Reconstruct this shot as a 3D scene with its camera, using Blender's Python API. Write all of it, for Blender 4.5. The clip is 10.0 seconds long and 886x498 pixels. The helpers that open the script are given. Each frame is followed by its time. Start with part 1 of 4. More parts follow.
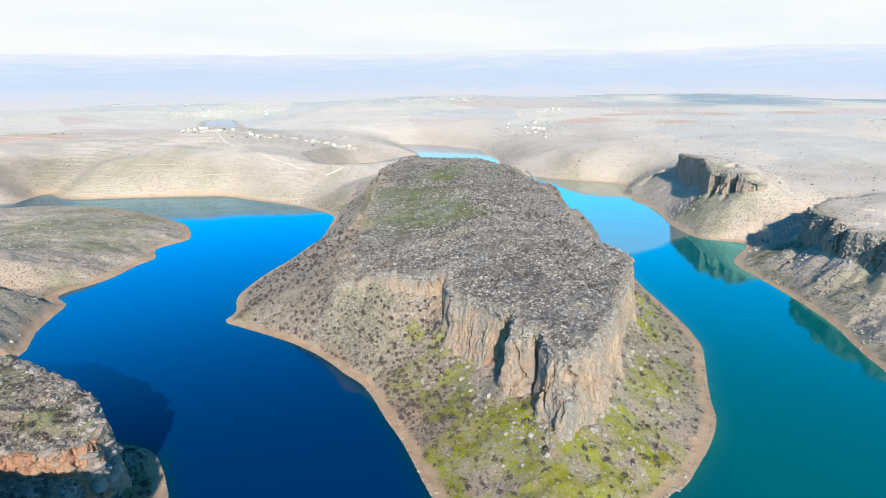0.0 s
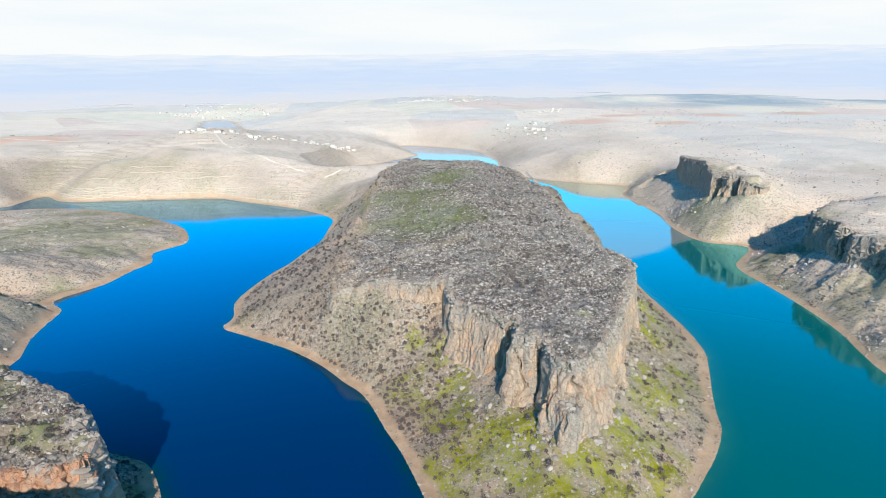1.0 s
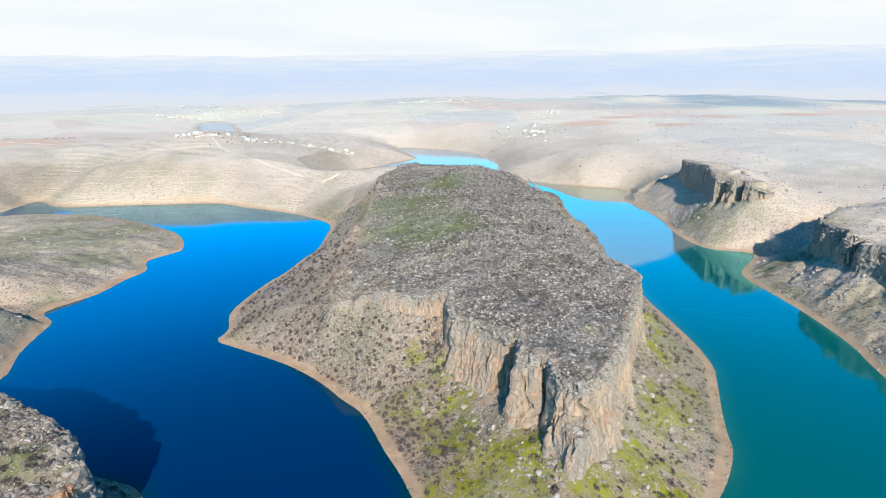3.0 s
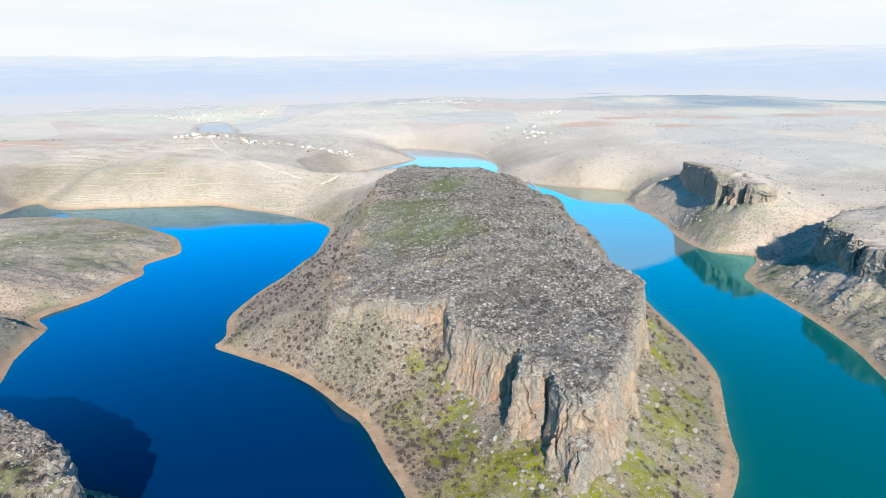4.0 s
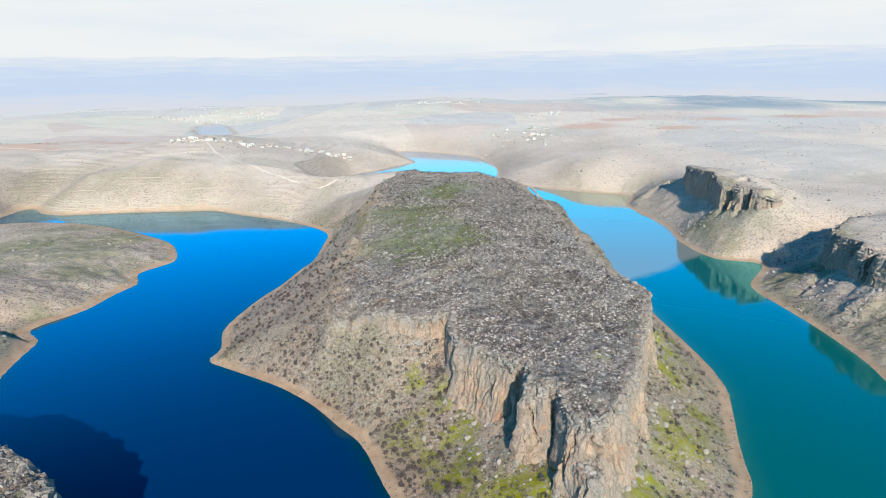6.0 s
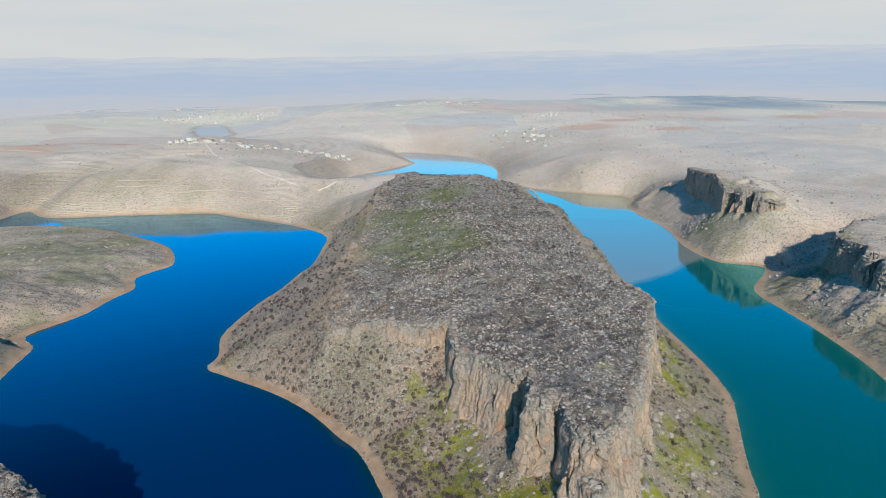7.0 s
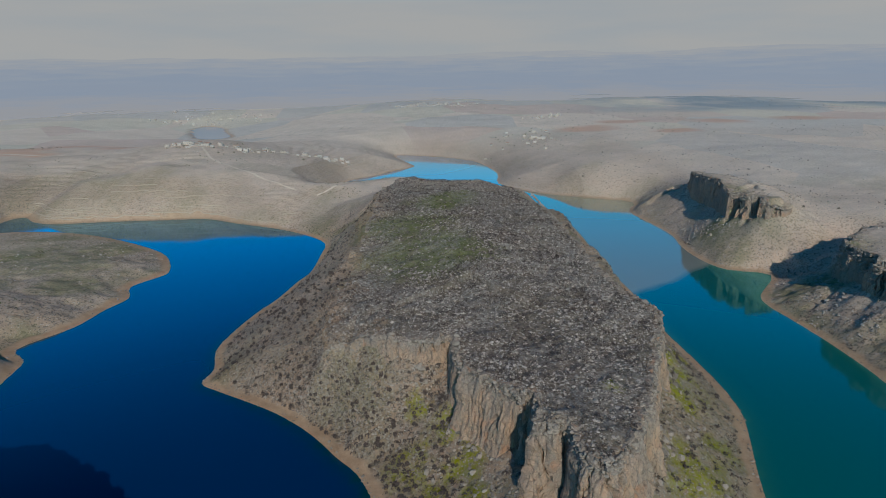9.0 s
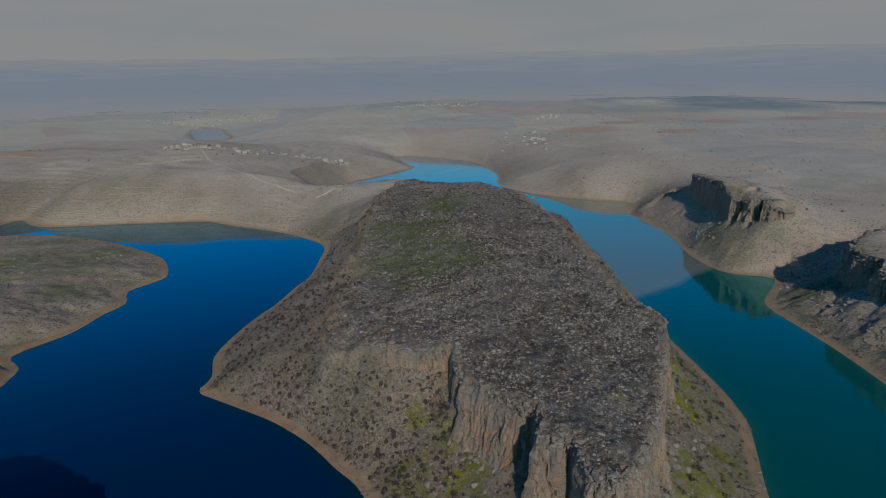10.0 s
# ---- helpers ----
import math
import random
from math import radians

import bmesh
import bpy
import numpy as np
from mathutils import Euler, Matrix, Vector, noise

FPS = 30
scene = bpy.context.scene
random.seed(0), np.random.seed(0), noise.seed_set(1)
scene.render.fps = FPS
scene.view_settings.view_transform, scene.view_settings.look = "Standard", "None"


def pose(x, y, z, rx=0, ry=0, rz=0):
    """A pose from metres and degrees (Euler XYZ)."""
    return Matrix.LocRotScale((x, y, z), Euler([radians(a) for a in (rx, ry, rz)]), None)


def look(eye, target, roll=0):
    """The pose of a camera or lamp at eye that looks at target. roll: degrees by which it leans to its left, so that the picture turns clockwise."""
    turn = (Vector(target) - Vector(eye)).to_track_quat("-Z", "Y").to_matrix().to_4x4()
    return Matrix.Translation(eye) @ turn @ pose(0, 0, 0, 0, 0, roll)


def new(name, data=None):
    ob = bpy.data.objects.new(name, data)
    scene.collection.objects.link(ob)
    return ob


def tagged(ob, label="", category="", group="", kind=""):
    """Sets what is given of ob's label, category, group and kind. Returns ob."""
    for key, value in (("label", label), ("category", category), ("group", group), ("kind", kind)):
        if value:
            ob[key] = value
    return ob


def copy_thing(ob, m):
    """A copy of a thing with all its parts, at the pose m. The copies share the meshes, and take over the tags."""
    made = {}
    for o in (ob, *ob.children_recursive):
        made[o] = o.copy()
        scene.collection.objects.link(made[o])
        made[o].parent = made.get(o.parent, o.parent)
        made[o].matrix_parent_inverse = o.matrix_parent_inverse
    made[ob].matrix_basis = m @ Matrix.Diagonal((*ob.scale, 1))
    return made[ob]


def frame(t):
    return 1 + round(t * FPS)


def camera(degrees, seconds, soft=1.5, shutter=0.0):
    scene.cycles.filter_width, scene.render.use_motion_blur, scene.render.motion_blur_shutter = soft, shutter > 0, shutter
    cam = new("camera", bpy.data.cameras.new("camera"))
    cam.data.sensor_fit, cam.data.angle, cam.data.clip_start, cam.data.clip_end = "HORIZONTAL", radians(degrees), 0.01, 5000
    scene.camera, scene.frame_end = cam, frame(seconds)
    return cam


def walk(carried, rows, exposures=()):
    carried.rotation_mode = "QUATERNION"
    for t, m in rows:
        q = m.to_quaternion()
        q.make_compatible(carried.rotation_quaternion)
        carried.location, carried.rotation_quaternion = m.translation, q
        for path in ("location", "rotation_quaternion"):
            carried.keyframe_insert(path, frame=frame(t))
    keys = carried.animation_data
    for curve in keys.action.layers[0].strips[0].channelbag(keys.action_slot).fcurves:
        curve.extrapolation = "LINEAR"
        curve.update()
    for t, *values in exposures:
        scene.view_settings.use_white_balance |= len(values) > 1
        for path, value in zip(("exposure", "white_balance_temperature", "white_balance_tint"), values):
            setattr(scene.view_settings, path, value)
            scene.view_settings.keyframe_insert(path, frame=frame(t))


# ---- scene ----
cam = camera(73.8, 10.0, soft=0.85)
PATH = [
    (0, (-1.137, 1.397, 151.565), (-0.713, 97.167, 122.697), -0.68),
    (0.5, (-1.345, 4.103, 152.425), (-0.858, 99.869, 123.564), -0.69),
    (1, (-1.553, 6.801, 153.277), (-1.004, 102.564, 124.423), -0.71),
    (1.5, (-1.762, 9.493, 154.123), (-1.153, 105.252, 125.273), -0.72),
    (2, (-1.971, 12.179, 154.962), (-1.304, 107.936, 126.117), -0.73),
    (2.5, (-2.181, 14.860, 155.797), (-1.457, 110.615, 126.956), -0.75),
    (4, (-2.813, 22.881, 158.287), (-1.930, 118.629, 129.456), -0.81),
    (4.5, (-3.024, 25.549, 159.117), (-2.092, 121.296, 130.287), -0.83),
    (5, (-3.236, 28.215, 159.949), (-2.256, 123.962, 131.120), -0.85),
    (5.5, (-3.449, 30.881, 160.784), (-2.423, 126.627, 131.956), -0.87),
    (7, (-4.092, 38.882, 163.321), (-2.939, 134.628, 134.492), -0.95),
    (7.5, (-4.308, 41.553, 164.182), (-3.116, 137.299, 135.351), -0.98),
    (8, (-4.524, 44.226, 165.052), (-3.296, 139.973, 136.219), -1.00),
    (8.5, (-4.742, 46.903, 165.934), (-3.478, 142.651, 137.097), -1.03),
    (9, (-4.960, 49.584, 166.827), (-3.663, 145.334, 137.987), -1.07),
    (9.5, (-5.179, 52.270, 167.734), (-3.851, 148.022, 138.890), -1.10),
    (10, (-5.400, 54.962, 168.656), (-4.042, 150.716, 139.807), -1.13),
]
FADE = [(0, 0.35), (5.5, 0.32), (6.0, 0.22), (6.5, 0.03), (7.0, -0.19), (7.5, -0.37), (8.0, -0.57), (8.5, -0.78), (9.0, -1.05), (9.5, -1.33), (10.0, -1.6)]
walk(cam, [(t, look(eye, target, roll)) for t, eye, target, roll in PATH], FADE)

# ---- light ----
SUN_ELEVATION, SUN_SIDE = 30.0, 6.5   # degrees above the horizon, and to the right of straight behind
_e, _a = radians(SUN_ELEVATION), radians(SUN_SIDE)
SUN_FROM = Vector((math.cos(_e) * math.sin(_a), -math.cos(_e) * math.cos(_a), math.sin(_e)))

world = bpy.data.worlds.new("sky")
scene.world = world
world.use_nodes = True
wn, wl = world.node_tree.nodes, world.node_tree.links
wn.clear()
w_out = wn.new("ShaderNodeOutputWorld")
w_sky = wn.new("ShaderNodeTexSky")
w_sky.sky_type, w_sky.sun_disc = "NISHITA", False
w_sky.sun_elevation, w_sky.sun_rotation = _e, math.atan2(SUN_FROM.x, SUN_FROM.y)
w_sky.air_density, w_sky.dust_density = 1.0, 0.6
w_blue = wn.new("ShaderNodeBackground")
w_blue.inputs["Strength"].default_value = 0.11
w_sat = wn.new("ShaderNodeHueSaturation")
w_sat.inputs["Saturation"].default_value = 2.0
wl.new(w_sky.outputs["Color"], w_sat.inputs["Color"])
w_gain = wn.new("ShaderNodeMapRange")   # the clear sky is brighter low down than overhead
w_gain.inputs["From Min"].default_value, w_gain.inputs["From Max"].default_value = 0.36, 0.62
w_gain.inputs["To Min"].default_value, w_gain.inputs["To Max"].default_value = 2.6, 0.5
w_scale = wn.new("ShaderNodeVectorMath")
w_scale.operation = "SCALE"
w_tone = wn.new("ShaderNodeVectorMath")
w_tone.operation = "MULTIPLY"
w_tone.inputs[1].default_value = (0.32, 0.97, 1.0)
wl.new(w_sat.outputs["Color"], w_tone.inputs[0])
wl.new(w_tone.outputs[0], w_scale.inputs[0])
wl.new(w_gain.outputs[0], w_scale.inputs["Scale"])
wl.new(w_scale.outputs[0], w_blue.inputs["Color"])
w_haze = wn.new("ShaderNodeBackground")
w_haze.inputs["Strength"].default_value = 0.78
w_co = wn.new("ShaderNodeTexCoord")
w_sep = wn.new("ShaderNodeSeparateXYZ")
wl.new(w_co.outputs["Generated"], w_sep.inputs[0])
w_cloud = wn.new("ShaderNodeTexNoise")
w_map = wn.new("ShaderNodeMapping")
w_map.inputs["Scale"].default_value = (3.0, 3.0, 22.0)
wl.new(w_co.outputs["Generated"], w_map.inputs[0])
wl.new(w_map.outputs[0], w_cloud.inputs["Vector"])
w_cloud.inputs["Scale"].default_value, w_cloud.inputs["Detail"].default_value = 1.0, 5.0
w_hc = wn.new("ShaderNodeValToRGB")
w_hc.color_ramp.elements[0].position, w_hc.color_ramp.elements[0].color = 0.35, (0.86, 0.94, 1.0, 1)
w_hc.color_ramp.elements[1].position, w_hc.color_ramp.elements[1].color = 0.6, (0.96, 0.985, 0.99, 1)
wl.new(w_cloud.outputs[0], w_hc.inputs[0])
wl.new(w_hc.outputs[0], w_haze.inputs["Color"])
w_el = wn.new("ShaderNodeMapRange")
w_el.interpolation_type = "SMOOTHSTEP"
w_el.inputs["From Min"].default_value, w_el.inputs["From Max"].default_value = 0.10, 0.19
wl.new(w_sep.outputs["Z"], w_el.inputs["Value"])
wl.new(w_sep.outputs["Z"], w_gain.inputs["Value"])
w_mix = wn.new("ShaderNodeMixShader")
wl.new(w_el.outputs[0], w_mix.inputs[0])
wl.new(w_haze.outputs[0], w_mix.inputs[1])
wl.new(w_blue.outputs[0], w_mix.inputs[2])
wl.new(w_mix.outputs[0], w_out.inputs["Surface"])

sun_data = bpy.data.lights.new("sun", "SUN")
sun_data.energy, sun_data.angle, sun_data.color = 5.0, radians(0.55), (1.0, 0.885, 0.75)
sun = new("sun", sun_data)
sun.matrix_world = look(SUN_FROM * 1000, (0, 0, 0))


# ---- numbers: noise, outlines ----
def hashed(i, j, seed):
    n = (i.astype(np.int64) * 374761393 + j.astype(np.int64) * 668265263 + seed * 974711) & 0x7FFFFFFF
    n = ((n ^ (n >> 13)) * 1274126177) & 0x7FFFFFFF
    n = ((n ^ (n >> 16)) * 668265263) & 0x7FFFFFFF
    return (n ^ (n >> 15)).astype(np.float64) / 0x7FFFFFFF


def value_noise(x, y, seed=0):
    i, j = np.floor(x), np.floor(y)
    u, v = x - i, y - j
    u, v = u * u * u * (u * (u * 6 - 15) + 10), v * v * v * (v * (v * 6 - 15) + 10)
    a, b = hashed(i, j, seed), hashed(i + 1, j, seed)
    c, d = hashed(i, j + 1, seed), hashed(i + 1, j + 1, seed)
    return (a + (b - a) * u) * (1 - v) + (c + (d - c) * u) * v


def fbm(x, y, size, octaves=4, seed=0):
    """Smooth noise, about -1 to 1, with its largest forms of that size in metres."""
    total, amp, norm = 0.0, 1.0, 0.0
    x, y = np.asarray(x, float) / size, np.asarray(y, float) / size
    for k in range(octaves):
        total = total + amp * (value_noise(x, y, seed + k) * 2 - 1)
        norm += amp
        amp *= 0.5
        x, y = x * 1.87 + 3.1 - y * 0.73, y * 1.87 - 1.7 + x * 0.73
    return total / norm * 1.5


def ridge(x, y, size, octaves=3, seed=0):
    return 1 - np.abs(fbm(x, y, size, octaves, seed))


def step(a, b, v):
    u = np.clip((v - a) / (b - a), 0, 1)
    return u * u * (3 - 2 * u)


def smooth_line(points, closed, n=4):
    """Catmull-Rom through the points, n pieces a span."""
    p = np.array(points, float)
    k = len(p)
    out = []
    for i in range(k if closed else k - 1):
        if closed:
            a, b, c, d = p[(i - 1) % k], p[i], p[(i + 1) % k], p[(i + 2) % k]
        else:
            a, b, c, d = p[max(i - 1, 0)], p[i], p[i + 1], p[min(i + 2, k - 1)]
        for u in np.arange(n) / n:
            out.append(0.5 * (2 * b + (c - a) * u + (2 * a - 5 * b + 4 * c - d) * u * u + (3 * b - a - 3 * c + d) * u ** 3))
    if not closed:
        out.append(p[-1])
    return np.array(out)


def distance(x, y, line, closed=True, values=None):
    """Distance to a line, and whether inside it; with values at its corners, also the value at the nearest point."""
    best = np.full(x.shape, 1e18)
    inside = np.zeros(x.shape, bool)
    near = np.zeros(x.shape + (2,)) if values is not None else None
    k = len(line)
    for i in range(k if closed else k - 1):
        (ax, ay), (bx, by) = line[i][:2], line[(i + 1) % k][:2]
        dx, dy = bx - ax, by - ay
        u = np.clip(((x - ax) * dx + (y - ay) * dy) / (dx * dx + dy * dy + 1e-12), 0, 1)
        d2 = (x - ax - u * dx) ** 2 + (y - ay - u * dy) ** 2
        closer = d2 < best
        best = np.where(closer, d2, best)
        if values is not None:
            near[closer] = values[i] + u[closer][:, None] * (values[(i + 1) % k] - values[i])
        if closed and ay != by:
            inside ^= ((ay > y) != (by > y)) & (x < ax + (y - ay) / (by - ay) * dx)
    best = np.sqrt(best)
    return (best, inside) if values is None else (best, inside, near)


# ---- plan of the shores, metres ----
NEAR_SHORE = [(300, -600), (140, -600), (130, -50), (100, 40), (50, 85), (-20, 100), (-66, 125), (-92, 160), (-104, 187), (-114, 204), (-123, 215), (-134, 220)]
LEFT_BANK = [(-150, 226), (-170, 242), (-200, 256), (-240, 266), (-280, 272), (-268, 286), (-240, 303), (-251, 337), (-256, 362), (-260, 383), (-276, 400), (-264, 423),
             (-257, 438), (-253, 466), (-247, 488), (-258, 514), (-248, 534), (-242, 549), (-253, 579), (-278, 615), (-337, 660), (-397, 692), (-459, 708), (-520, 700), (-640, 650), (-820, 610)]
FAR_LEFT = [(-820, 640), (-640, 690), (-541, 714), (-531, 740), (-530, 771), (-519, 780), (-493, 755), (-460, 742), (-420, 746), (-364, 750), (-320, 751), (-281, 752),
            (-241, 728), (-207, 710), (-176, 692), (-142, 664), (-118, 632)]
ISLAND_WEST = [(-115, 587), (-115, 541), (-121, 518), (-128, 480), (-137, 451), (-144, 415), (-145, 390), (-138, 367), (-139, 350), (-127, 341), (-96, 322), (-78, 308),
               (-64, 294), (-52, 279), (-42, 268), (-35, 255), (-27, 236), (-18, 217), (-6, 185)]
ISLAND_EAST = [(3, 168), (20, 158), (45, 155), (66, 166), (82, 183), (91, 189), (101, 201), (112, 215), (122, 232), (126, 246), (132, 264), (141, 288), (147, 307), (149, 332),
               (148, 363), (145, 413), (147, 480), (143, 553), (147, 605), (147, 690), (136, 760), (100, 830), (40, 885), (-20, 935)]
CHANNEL = [(-75, 972), (-104, 961), (-126, 932), (-141, 893), (-156, 915), (-152, 943), (-140, 1004), (-106, 1037), (-72, 1091), (-40, 1131), (-56, 1188), (-82, 1290), (-1, 1257),
           (54, 1209), (83, 1154), (102, 1039), (94, 947), (123, 891), (157, 855), (207, 823), (252, 796)]
RIGHT_BANK = [(231, 744), (235, 689), (240, 635), (233, 592), (234, 550), (244, 523), (273, 507), (241, 464), (235, 442), (237, 419), (239, 392), (240, 360), (238, 329), (233, 306),
              (228, 273), (226, 200), (240, 100), (260, -50)]
SHORE = smooth_line(NEAR_SHORE + LEFT_BANK + FAR_LEFT + ISLAND_WEST + ISLAND_EAST + CHANNEL + RIGHT_BANK, True, 3)
POND = smooth_line([(-650, 1712), (-597, 1690), (-578, 1747), (-640, 1880), (-692, 2016), (-765, 2110), (-777, 2033), (-715, 1850), (-692, 1799)], True, 3)

# Rims of the rock walls: x, y, height of the rim, height of the wall's foot.
MESA_RIM = [(-66, 343, 46, 45), (-62, 322, 43, 42.5), (-50, 318.5, 43, 41), (-40, 317, 43.5, 39.5), (-25, 310.3, 43.5, 38), (-10, 308, 44, 37), (-4.3, 306.8, 44, 35),
            (-2.5, 311, 44, 33), (1.5, 310, 44.5, 30), (2.6, 290, 44.5, 27), (5, 277, 44.5, 22), (12.4, 270.7, 45, 19.5), (21.9, 259.6, 45.5, 19), (27.5, 252, 46, 20),
            (29.5, 256, 46, 22), (31.5, 254, 46, 22), (28.8, 233, 46, 20), (36, 230.3, 46, 20), (37.5, 235, 46, 21), (40, 234, 46, 21), (41.5, 214.5, 46, 20), (48.5, 208.8, 46, 20),
            (53, 210, 46, 21), (62, 222, 46, 21.5), (75, 243.5, 46, 23), (84, 264, 45.5, 23), (94.5, 289, 45, 23.5), (106, 316, 45, 24)]
MESA_BACK = [(112.5, 333, 45, 27), (107, 348, 46, 36), (99, 375, 47, 42), (96, 408, 48, 43), (95, 441, 50, 44), (93, 480, 52, 47), (91, 521, 54, 50), (85, 590, 57, 56), (78, 650, 58, 57), (50, 678, 59, 58), (13, 690, 59, 58),
             (-30, 688, 58, 54), (-56, 665, 57, 50), (-58, 600, 55, 48), (-58, 531, 53, 49), (-60, 450, 51, 49), (-62, 398, 49, 47)]
RIDGE_RIM = [(296, 716, 50, 44), (284, 700, 55, 31), (281, 685, 55, 28), (280, 660, 57, 28), (279, 635, 58, 29), (275, 610, 56, 30), (270, 586, 54, 31), (281, 584, 54, 34), (282, 576, 53.5, 35), (275, 574, 53, 35),
             (277, 566, 53, 36), (288, 565, 54, 38), (289, 557, 54.5, 39), (281, 553, 54.5, 39), (286, 545, 51, 41), (298, 540, 48, 44),
             (310, 548, 52, 51), (325, 600, 57, 56), (318, 660, 57, 56), (300, 712, 53, 52)]
BLUFF_RIM = [(334, 486, 47, 42), (312, 470, 47, 24), (299, 458, 46, 18), (288, 447, 45, 17), (281, 434, 45, 21), (285, 420, 45, 25), (279, 408, 45, 25), (284, 396, 44, 27), (279, 380, 44, 26), (287, 366, 45, 27), (282, 350, 45, 26), (294, 338, 46, 20),
             (290, 322, 46, 25), (284, 300, 46, 25), (290, 270, 46, 27), (298, 220, 46, 28), (330, 120, 48, 46), (420, 200, 52, 52), (460, 400, 54, 54), (400, 500, 52, 51)]
KNOB_RIM = [(-200, 233, 37, 32), (-178, 228, 38, 24), (-161, 218, 38, 18), (-145, 208, 38, 13), (-134, 200, 37, 9), (-125.5, 190, 36, 7), (-119.5, 180, 34, 7), (-117.5, 171, 32, 12), (-126, 167, 33, 26), (-136, 166, 34, 30),
            (-146, 163, 34, 30), (-158, 158, 34, 31), (-180, 150, 36, 34), (-240, 110, 42, 41), (-290, 160, 44, 43), (-280, 220, 42, 41), (-230, 238, 38, 35)]
# Unseen shelf nearer than the view, added to cast shade over the gully.
SHADE_SHELF_RIM = [(-280, 104, 48, 42), (-235, 112, 56.5, 38), (-190, 117, 56.5, 30), (-160, 118, 56.5, 26), (-132, 118, 56.5, 21), (-114, 117, 56.5, 11), (-105, 113, 55, 6), (-98, 100, 48, 5), (-80, 70, 46, 40), (-140, 30, 46, 46), (-260, 60, 46, 46)]
# A lower step of rock: the pillar at the cliff's nose.
NOSE = [(42, 212, 31, 20), (43, 205, 30, 19), (45, 200, 29, 19), (48.5, 198.5, 29, 19.5), (51.5, 202, 30, 20), (53, 208, 31, 21), (52, 214, 32, 21), (45, 215, 32, 21)]
# Heights and easing lengths of the open land: x, y, height, length.
LAND = [(-350, 540, 15, 55), (-330, 370, 38, 40), (-460, 620, 3, 60), (-390, 650, 2, 50), (-330, 620, 6, 50), (-560, 650, 2, 60), (-380, 940, 66, 85), (-620, 900, 52, 90), (-250, 880, 50, 95), (-150, 760, 40, 55), (300, 640, 52, 42), (340, 420, 50, 40), (230, 880, 48, 48), (150, 930, 38, 85), (460, 800, 58, 60),
        (-115, 845, 27, 30), (-110, 800, 40, 30), (-85, 790, 38, 30), (-150, 885, 9, 40), (80, 1300, 46, 90), (-420, 1260, 30, 120), (-250, 1200, 40, 90), (-650, 1550, 16, 160), (-700, 2150, 14, 200), (500, 1300, 50, 140), (0, 2300, 48, 200), (-900, 2300, 50, 200), (900, 2200, 45, 200), (0, 20, 42, 30), (-200, 60, 44, 30), (400, 100, 50, 40)]


def roughen(rim, amount, size, seed):
    """The same rim with four pieces a span, pushed in and out of line."""
    k, out = len(rim), []
    for i in range(k):
        a, c = np.array(rim[i], float), np.array(rim[(i + 1) % k], float)
        t = c[:2] - a[:2]
        span = float(np.hypot(*t))
        for u in range(4):
            p = a + (c - a) * u / 4
            push = amount * min(1.0, span / 12) * float(fbm(p[0], p[1], size, 2, seed)) * (1.0 if u else 0.4)
            out.append((p[0] + t[1] / span * push, p[1] - t[0] / span * push, p[2], p[3]))
    return out


MESA_ROUGH = roughen(MESA_RIM + MESA_BACK, 1.4, 6, 501)
RIDGE_ROUGH = roughen(RIDGE_RIM, 2.0, 7, 503)
BLUFF_ROUGH = roughen(BLUFF_RIM, 4.5, 9, 505)
KNOB_ROUGH = roughen(KNOB_RIM, 3.0, 7, 507)
SHADE_SHELF_ROUGH = roughen(SHADE_SHELF_RIM, 2.5, 6, 509)
NOSE_ROUGH = roughen(NOSE, 2.0, 5, 511)


WALLS = [(p[0], p[1]) for p in MESA_RIM + MESA_BACK[:2]]
RIMS = [MESA_ROUGH, RIDGE_ROUGH, BLUFF_ROUGH, SHADE_SHELF_ROUGH, KNOB_ROUGH]


def outside_height(x, y, d, rim):
    """The slope from the water up to the foot of a rock wall, and the top within its rim."""
    line = [(p[0], p[1]) for p in rim]
    loose = step(3, 30, distance(x, y, WALLS, False)[0]) if rim is RIMS[0] else 0.0
    x, y = x + 13 * fbm(x, y, 48, 3, 81) * loose, y + 13 * fbm(x, y, 48, 3, 83) * loose
    if rim is RIMS[1] or rim is RIMS[2]:
        out = step(3, 12, distance(x, y, line)[0])
        x, y = x + 4 * fbm(x, y, 14, 3, 85) * out, y + 4 * fbm(x, y, 14, 3, 87) * out
    dist, inside, both = distance(x, y, line, True, np.array([p[2:] for p in rim]))
    top, foot = both[..., 0], both[..., 1]
    share = d / (d + np.maximum(dist, 0.01))
    slope = foot * (0.25 * share + 0.75 * share ** 1.35)
    rounded = 8.0 * np.exp(-(dist / 30) ** 2) * step(5, 1.5, top - foot) if rim is RIMS[0] else 2.5 * np.exp(-(dist / 12) ** 2) * step(7, 2, top - foot)
    slope, top = slope - rounded, top - rounded
    return dist, inside, slope, top


